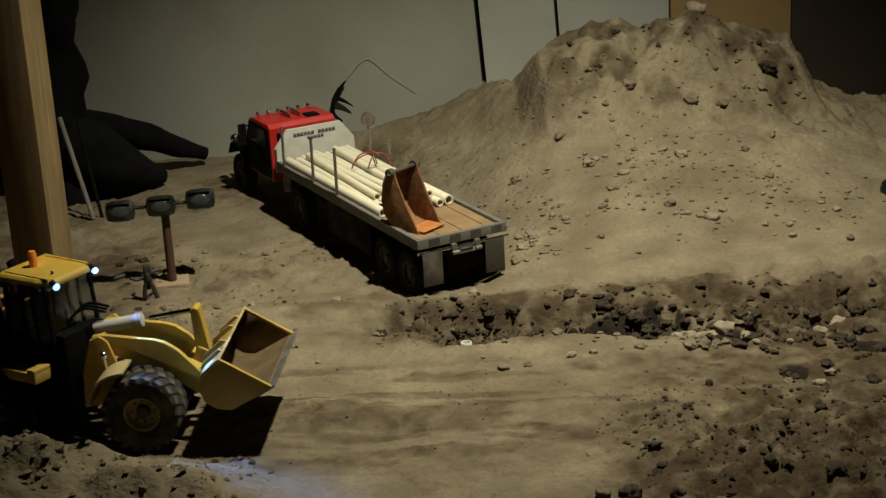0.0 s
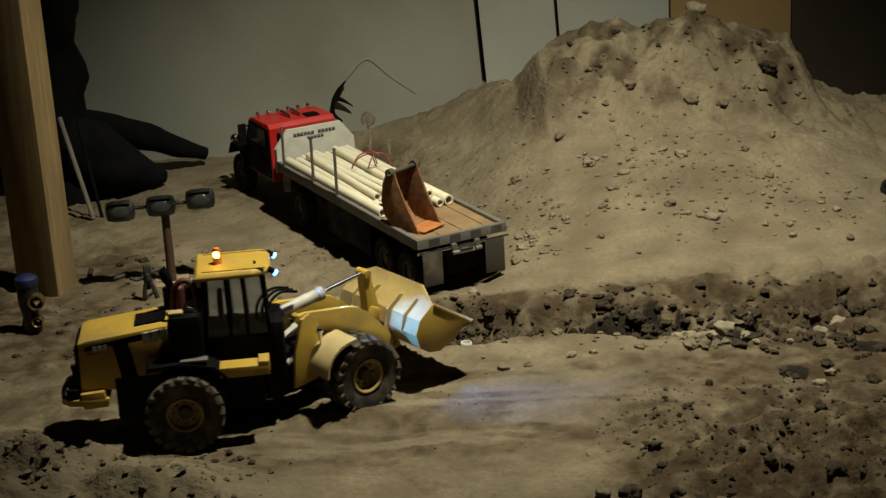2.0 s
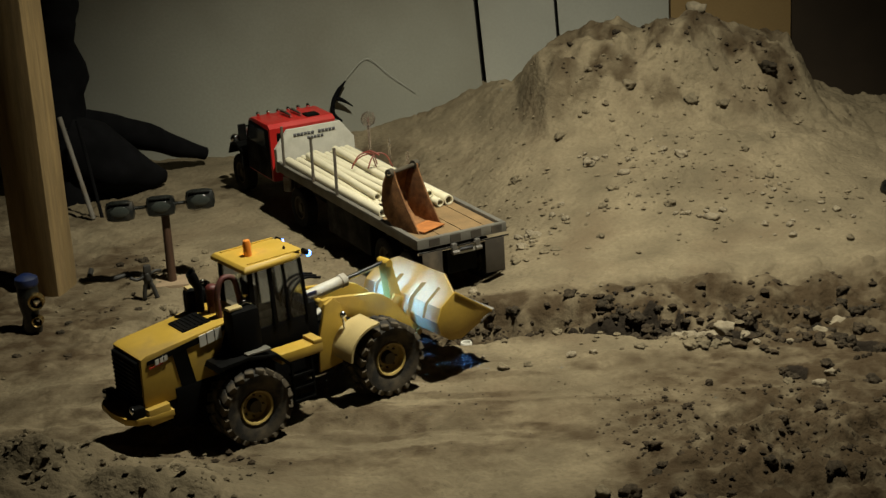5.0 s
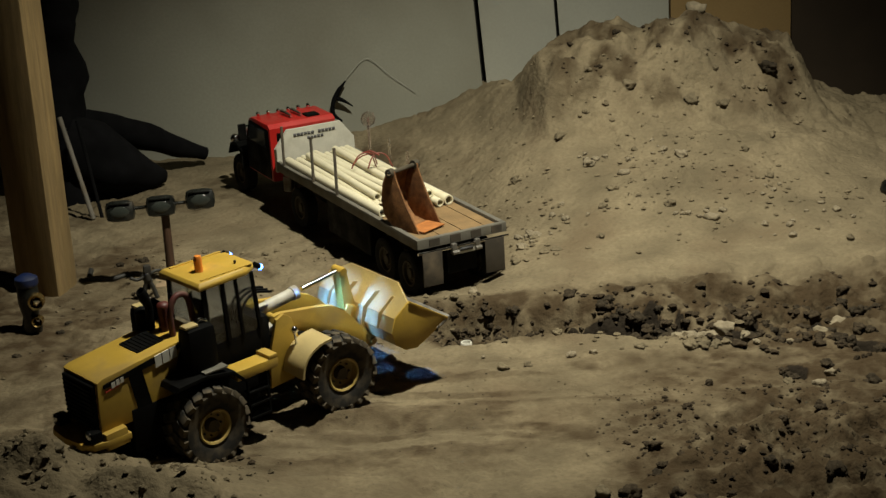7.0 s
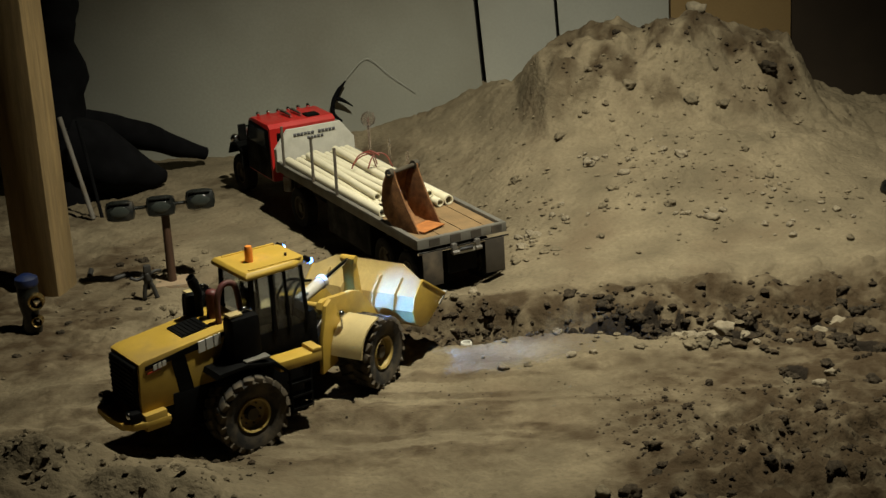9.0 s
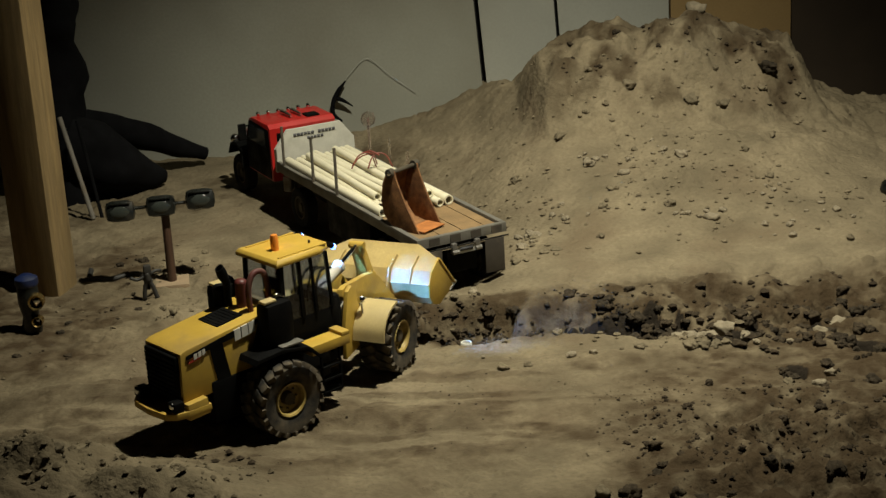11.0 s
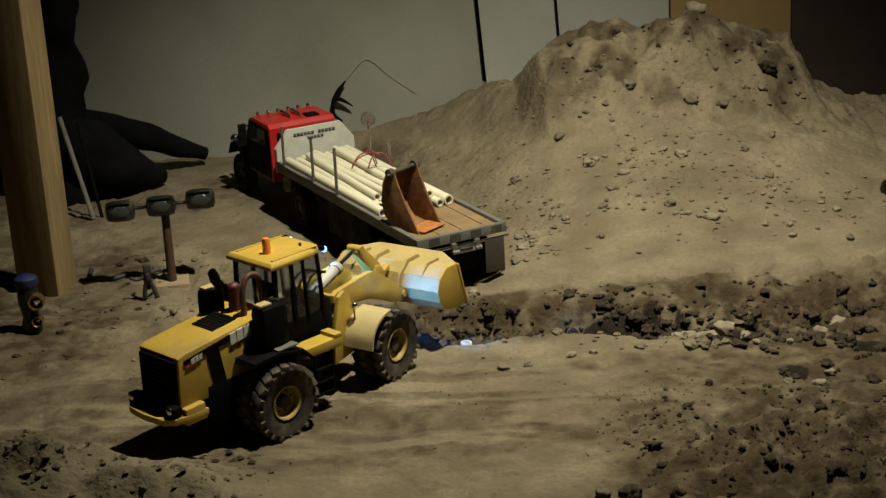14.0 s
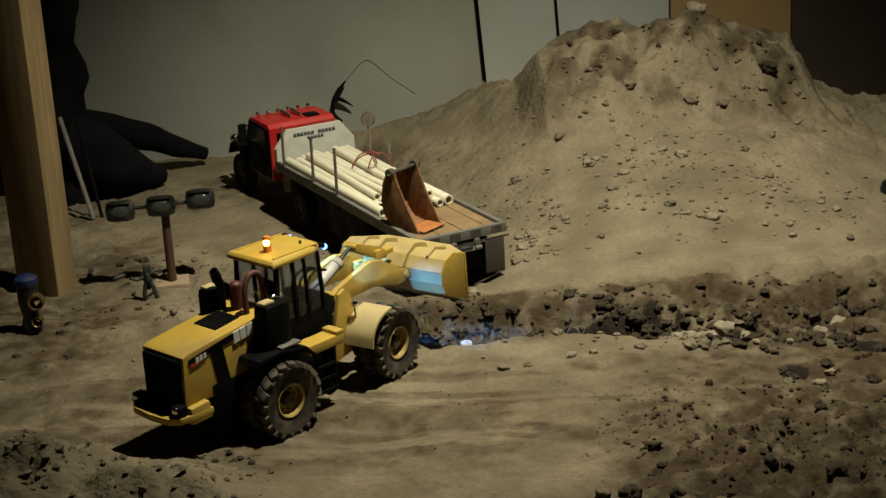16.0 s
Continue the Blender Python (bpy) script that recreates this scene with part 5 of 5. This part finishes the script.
# clods that can be told apart: x, y, radius
for i, (x, y, r) in enumerate([(0.281, -0.953, 0.011), (0.501, -1.088, 0.0153), (0.473, -0.899, 0.0085), (0.405, -0.88, 0.0093), (0.584, -0.674, 0.0085), (0.399, -0.702, 0.0076), (0.196, -1.067, 0.0136), (0.235, -1.068, 0.0153), (0.293, -1.087, 0.0127), (0.322, -1.094, 0.0102), (0.28, -0.559, 0.0042),
                               (0.085, -0.615, 0.012), (0.125, -0.605, 0.009), (-0.03, -0.40, 0.012), (0.265, 0.40, 0.014), (0.16, 0.30, 0.013), (0.42, 0.48, 0.018), (0.41, 0.31, 0.009), (0.345, 0.14, 0.012), (0.70, 0.32, 0.012), (0.63, 0.24, 0.010),
                               (0.45, 0.06, 0.012), (0.73, 0.50, 0.02), (0.62, 0.43, 0.016), (0.55, 0.44, 0.018), (-0.60, 0.12, 0.012), (-0.545, 0.02, 0.008), (0.66, 0.14, 0.009)]):
    put_rock(x, y, r, "clod", i * 1.37, "brown lump of dried dirt", "clod", "dirt clods")
for i, (x, y, r) in enumerate([(0.403, -0.435, 0.022), (0.452, -0.435, 0.0239), (0.417, -0.523, 0.0147), (0.462, -0.505, 0.0202), (0.485, -0.541, 0.0119), (0.44, -0.564, 0.0092), (0.497, -0.577, 0.0073), (0.65, -0.48, 0.0202), (0.612, -0.52, 0.0128), (0.555, -0.552, 0.011), (0.588, -0.693, 0.0101), (0.56, -0.746, 0.0119), (0.196, -0.576, 0.0092), (0.233, -0.572, 0.0073), (0.514, -0.391, 0.0183),
                               (0.375, 0.20, 0.012), (0.50, 0.24, 0.016), (0.31, 0.255, 0.015), (0.52, -0.0, 0.014), (0.055, -0.56, 0.0045), (-0.215, -0.535, 0.0055), (0.595, 0.655, 0.024),
                               (-0.20, -0.20, 0.01), (-0.35, -0.24, 0.008), (0.05, -0.225, 0.012), (0.18, 0.02, 0.014), (0.15, -0.03, 0.012)]):
    put_rock(x, y, r, "stone", i * 1.91, "pale dusty stone lying on the dirt", "stone", "pale stones")


def lumps():
    """Heaped clods: along the trench, at the edge of the lane and over the top of the mound."""
    rng = random.Random(21)
    for n, (x0, x1), (y0, y1), r0, r1 in ((80, (0.30, 0.78), (-0.58, -0.32), 0.004, 0.014), (50, (0.08, 0.34), (-0.47, -0.28), 0.005, 0.014), (50, (-0.12, 0.1), (-0.46, -0.26), 0.004, 0.012),
                                          (60, (0.26, 0.82), (0.36, 0.62), 0.003, 0.010), (36, (0.26, 0.66), (-1.10, -0.78), 0.004, 0.011), (26, (0.5, 0.75), (-0.78, -0.5), 0.005, 0.014), (16, (-0.74, -0.36), (-1.08, -0.94), 0.005, 0.013), (46, (-0.74, -0.30), (-0.50, 0.2), 0.003, 0.010), (16, (0.12, 0.32), (-0.12, 0.12), 0.004, 0.012), (20, (0.5, 0.95), (-0.25, 0.1), 0.004, 0.012)):
        for i in range(n):
            x, y = rng.uniform(x0, x1), rng.uniform(y0, y1)
            put_rock(x, y, r0 + (r1 - r0) * rng.random() ** 2, "clod", rng.uniform(0, 9), "brown lump of dried dirt", "clod", "dirt clods")


lumps()


def rim_clods():
    """Clods that lie round the hollows."""
    rng = random.Random(5)
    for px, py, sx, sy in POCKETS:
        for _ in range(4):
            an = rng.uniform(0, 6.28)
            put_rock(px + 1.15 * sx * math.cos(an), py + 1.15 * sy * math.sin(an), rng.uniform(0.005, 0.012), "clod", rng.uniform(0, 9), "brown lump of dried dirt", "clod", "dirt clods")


rim_clods()
join_loose()


def pale_clusters():
    """Patches of pale broken stones on the slope of the mound."""
    rng = random.Random(14)
    for cx, cy, n in ((0.31, 0.26, 6), (0.44, 0.29, 7), (0.50, 0.02, 6), (0.17, 0.01, 8), (0.24, 0.07, 5), (0.66, 0.10, 5), (0.62, -0.06, 6), (0.74, 0.0, 6)):
        for _ in range(n):
            put_rock(cx + rng.gauss(0, 0.030), cy + rng.gauss(0, 0.022), rng.uniform(0.003, 0.009), "stone", rng.uniform(0, 9), "pale dusty stone lying on the dirt", "stone", "pale stones")


pale_clusters()


def gravel():
    """Countless crumbs: thick in the churned ground, thin on the lane."""
    rng = random.Random(8)
    heaps = {"grit": ([], []), "dark_crumb": ([], [])}
    base = [Vector(v) for v in ((0, 0, 1), (0.9, 0, 0.3), (0.2, 0.9, 0.2), (-0.8, 0.5, 0.3), (-0.7, -0.6, 0.2), (0.3, -0.9, 0.3), (0, 0, -0.6))]
    tris = [(0, 1, 2), (0, 2, 3), (0, 3, 4), (0, 4, 5), (0, 5, 1), (6, 2, 1), (6, 3, 2), (6, 4, 3), (6, 5, 4), (6, 1, 5)]
    zones = [((0.2, 0.85), (-0.62, -0.25), 1100, 0.0035, 0.011), ((0.18, 0.70), (-1.12, -0.68), 1700, 0.0015, 0.006), ((-0.15, 0.25), (-0.5, -0.22), 1100, 0.002, 0.008),
             ((0.15, 0.95), (-0.15, 0.65), 2600, 0.0015, 0.007), ((-0.75, -0.25), (-1.1, -0.85), 700, 0.002, 0.008), ((-0.75, 0.0), (-0.55, 0.3), 1500, 0.0015, 0.006),
             ((-0.6, 0.6), (-1.0, -0.5), 900, 0.0012, 0.003), ((0.0, 0.3), (-0.12, 0.5), 400, 0.002, 0.008), ((-0.25, 0.25), (0.3, 0.88), 250, 0.002, 0.006)]
    for (x0, x1), (y0, y1), n, r0, r1 in zones:
        for _ in range(n):
            x, y = rng.uniform(x0, x1), rng.uniform(y0, y1)
            edge = min(x - x0, x1 - x, y - y0, y1 - y) / (0.35 * min(x1 - x0, y1 - y0))
            if noise.noise(Vector((x * 7, y * 7, 1.5))) < rng.uniform(-0.5, 0.3) or edge < rng.random():
                continue
            r = r0 + (r1 - r0) * rng.random() ** 3
            # crumbs follow the same mask, so painted shade darkens some of them
            verts, faces = heaps["dark_crumb" if float(damp_and_shade(x, y)) > 0.45 else "grit"]
            z, k = gz(x, y), len(verts)
            a, s = rng.uniform(0, 6.28), rng.uniform(0.6, 1.0)
            c_, s_ = math.cos(a), math.sin(a)
            for v in base:
                j = rng.uniform(0.75, 1.25) * r
                verts.append((x + (v.x * c_ - v.y * s_) * j, y + (v.x * s_ + v.y * c_) * j * s, z + v.z * j * 0.75 + r * 0.2))
            faces += [(p + k, q + k, w + k) for p, q, w in tris]
    for tone, label in (("grit", "loose crumbs of dry soil and grit"), ("dark_crumb", "loose dark crumbs of damp soil, some with shade in the colour")):
        me = bpy.data.meshes.new("gravel")
        me.from_pydata(heaps[tone][0], [], heaps[tone][1])
        me.materials.append(M[tone])
        tagged(new("gravel", me), label, "gravel", kind="stuff")


gravel()


# ---- what moves ----
def between(t):
    """The loader's row at t, gliding from row to row."""
    R = LOADER_ROWS
    i = max(0, min(len(R) - 2, sum(1 for r in R if r[0] <= t) - 1))
    a, b = np.array(R[i]), np.array(R[i + 1])
    p, n = np.array(R[max(i - 1, 0)]), np.array(R[min(i + 2, len(R) - 1)])
    h = b[0] - a[0]
    ma = (b - p) / max(b[0] - p[0], 1e-6) * h
    mb = (n - a) / max(n[0] - a[0], 1e-6) * h
    u = (t - a[0]) / h
    v = (2 * u ** 3 - 3 * u ** 2 + 1) * a + (u ** 3 - 2 * u ** 2 + u) * ma + (3 * u ** 2 - 2 * u ** 3) * b + (u ** 3 - u ** 2) * mb
    return v


def side_turn(deg):
    return Matrix.Rotation(-radians(deg), 4, "Y")


def motions():
    keys = collections.defaultdict(list)
    roll, last = 0.0, None
    steps = [k * 0.25 for k in range(65)]
    for t in steps:
        _, x, y, z, yaw, ry, rx, art, boom, bucket = between(t)
        if last is not None:
            d = Vector((x, y)) - last
            roll += (d.x * math.cos(radians(yaw)) + d.y * math.sin(radians(yaw))) / 0.057
        last = Vector((x, y))
        keys[LOADER].append((t, pose(x, y, z, rx, ry, yaw)))
        spin = Matrix.Rotation(roll, 4, "Y")
        keys[WHEELS["rr"]].append((t, pose(0, -0.079, 0.0545) @ spin))
        keys[WHEELS["rl"]].append((t, pose(0, 0.079, 0.0545) @ spin))
        F = pose(HITCH, 0, 0, 0, 0, art)
        keys[FRONT].append((t, F))
        keys[WHEELS["fr"]].append((t, F @ pose(0.120, -0.077, 0.057) @ spin))
        keys[WHEELS["fl"]].append((t, F @ pose(0.120, 0.077, 0.057) @ spin))
        px, pz = BOOM_PIVOT
        B = F @ pose(px, 0, pz) @ side_turn(boom)
        keys[BOOM].append((t, B))
        hinge = (px + BOOM_LEN * math.cos(radians(boom)), pz + BOOM_LEN * math.sin(radians(boom)))
        keys[BUCKET].append((t, F @ pose(hinge[0], 0, hinge[1]) @ side_turn(bucket - 150.5)))
        # lever: its foot follows the bucket, its head pulls the rod
        lever = float(np.interp(bucket, [93, 97, 108, 126, 146, 150], [66, 58, 44, 31, 9, 4])) - boom
        C = B @ pose(0.1435, 0, 0.0398) @ side_turn(lever)
        keys[CRANK].append((t, C))
        head = (F.inverted() @ C @ Vector((0, 0, 0.0614)))
        foot = (F.inverted() @ C @ Vector((0, 0, -0.027)))
        butt = Vector((0.042, 0, 0.157))
        ta = math.degrees(math.atan2(head.z - butt.z, head.x - butt.x))
        keys[TILT].append((t, F @ pose(*butt) @ side_turn(ta)))
        keys[ROD].append((t, F @ pose(*head) @ side_turn(ta)))
        pin = (F.inverted() @ (F @ pose(hinge[0], 0, hinge[1]) @ side_turn(bucket - 150.5)) @ Vector((-0.008, 0, 0.052)))
        la = math.degrees(math.atan2(pin.z - foot.z, pin.x - foot.x))
        keys[LINK].append((t, F @ pose(*foot) @ side_turn(la)))
    for ob, rows in keys.items():
        walk(ob, rows)
    turn = []
    # the beacon's head turns its bright side to the front of the yard and away again, every half second
    ahead, total = [], 180.0
    for a, b in zip(BEACON_SIDE, BEACON_SIDE[1:] + BEACON_SIDE[-1:]):
        ahead.append(total)
        total += 180.0 if a != b else 0.0
    for k in range(129):
        t = k / 8
        i, u = int(t * 2), t * 2 - int(t * 2)
        deg = ahead[i] + (ahead[min(i + 1, 32)] - ahead[i]) * u
        turn.append((t, pose(0.064, -0.004, 0.2565, 0, 0, -90 - between(t)[4] + deg)))
    walk(BEACON, turn)


BEACON_SIDE = "011111101000100000000000010101111"
motions()
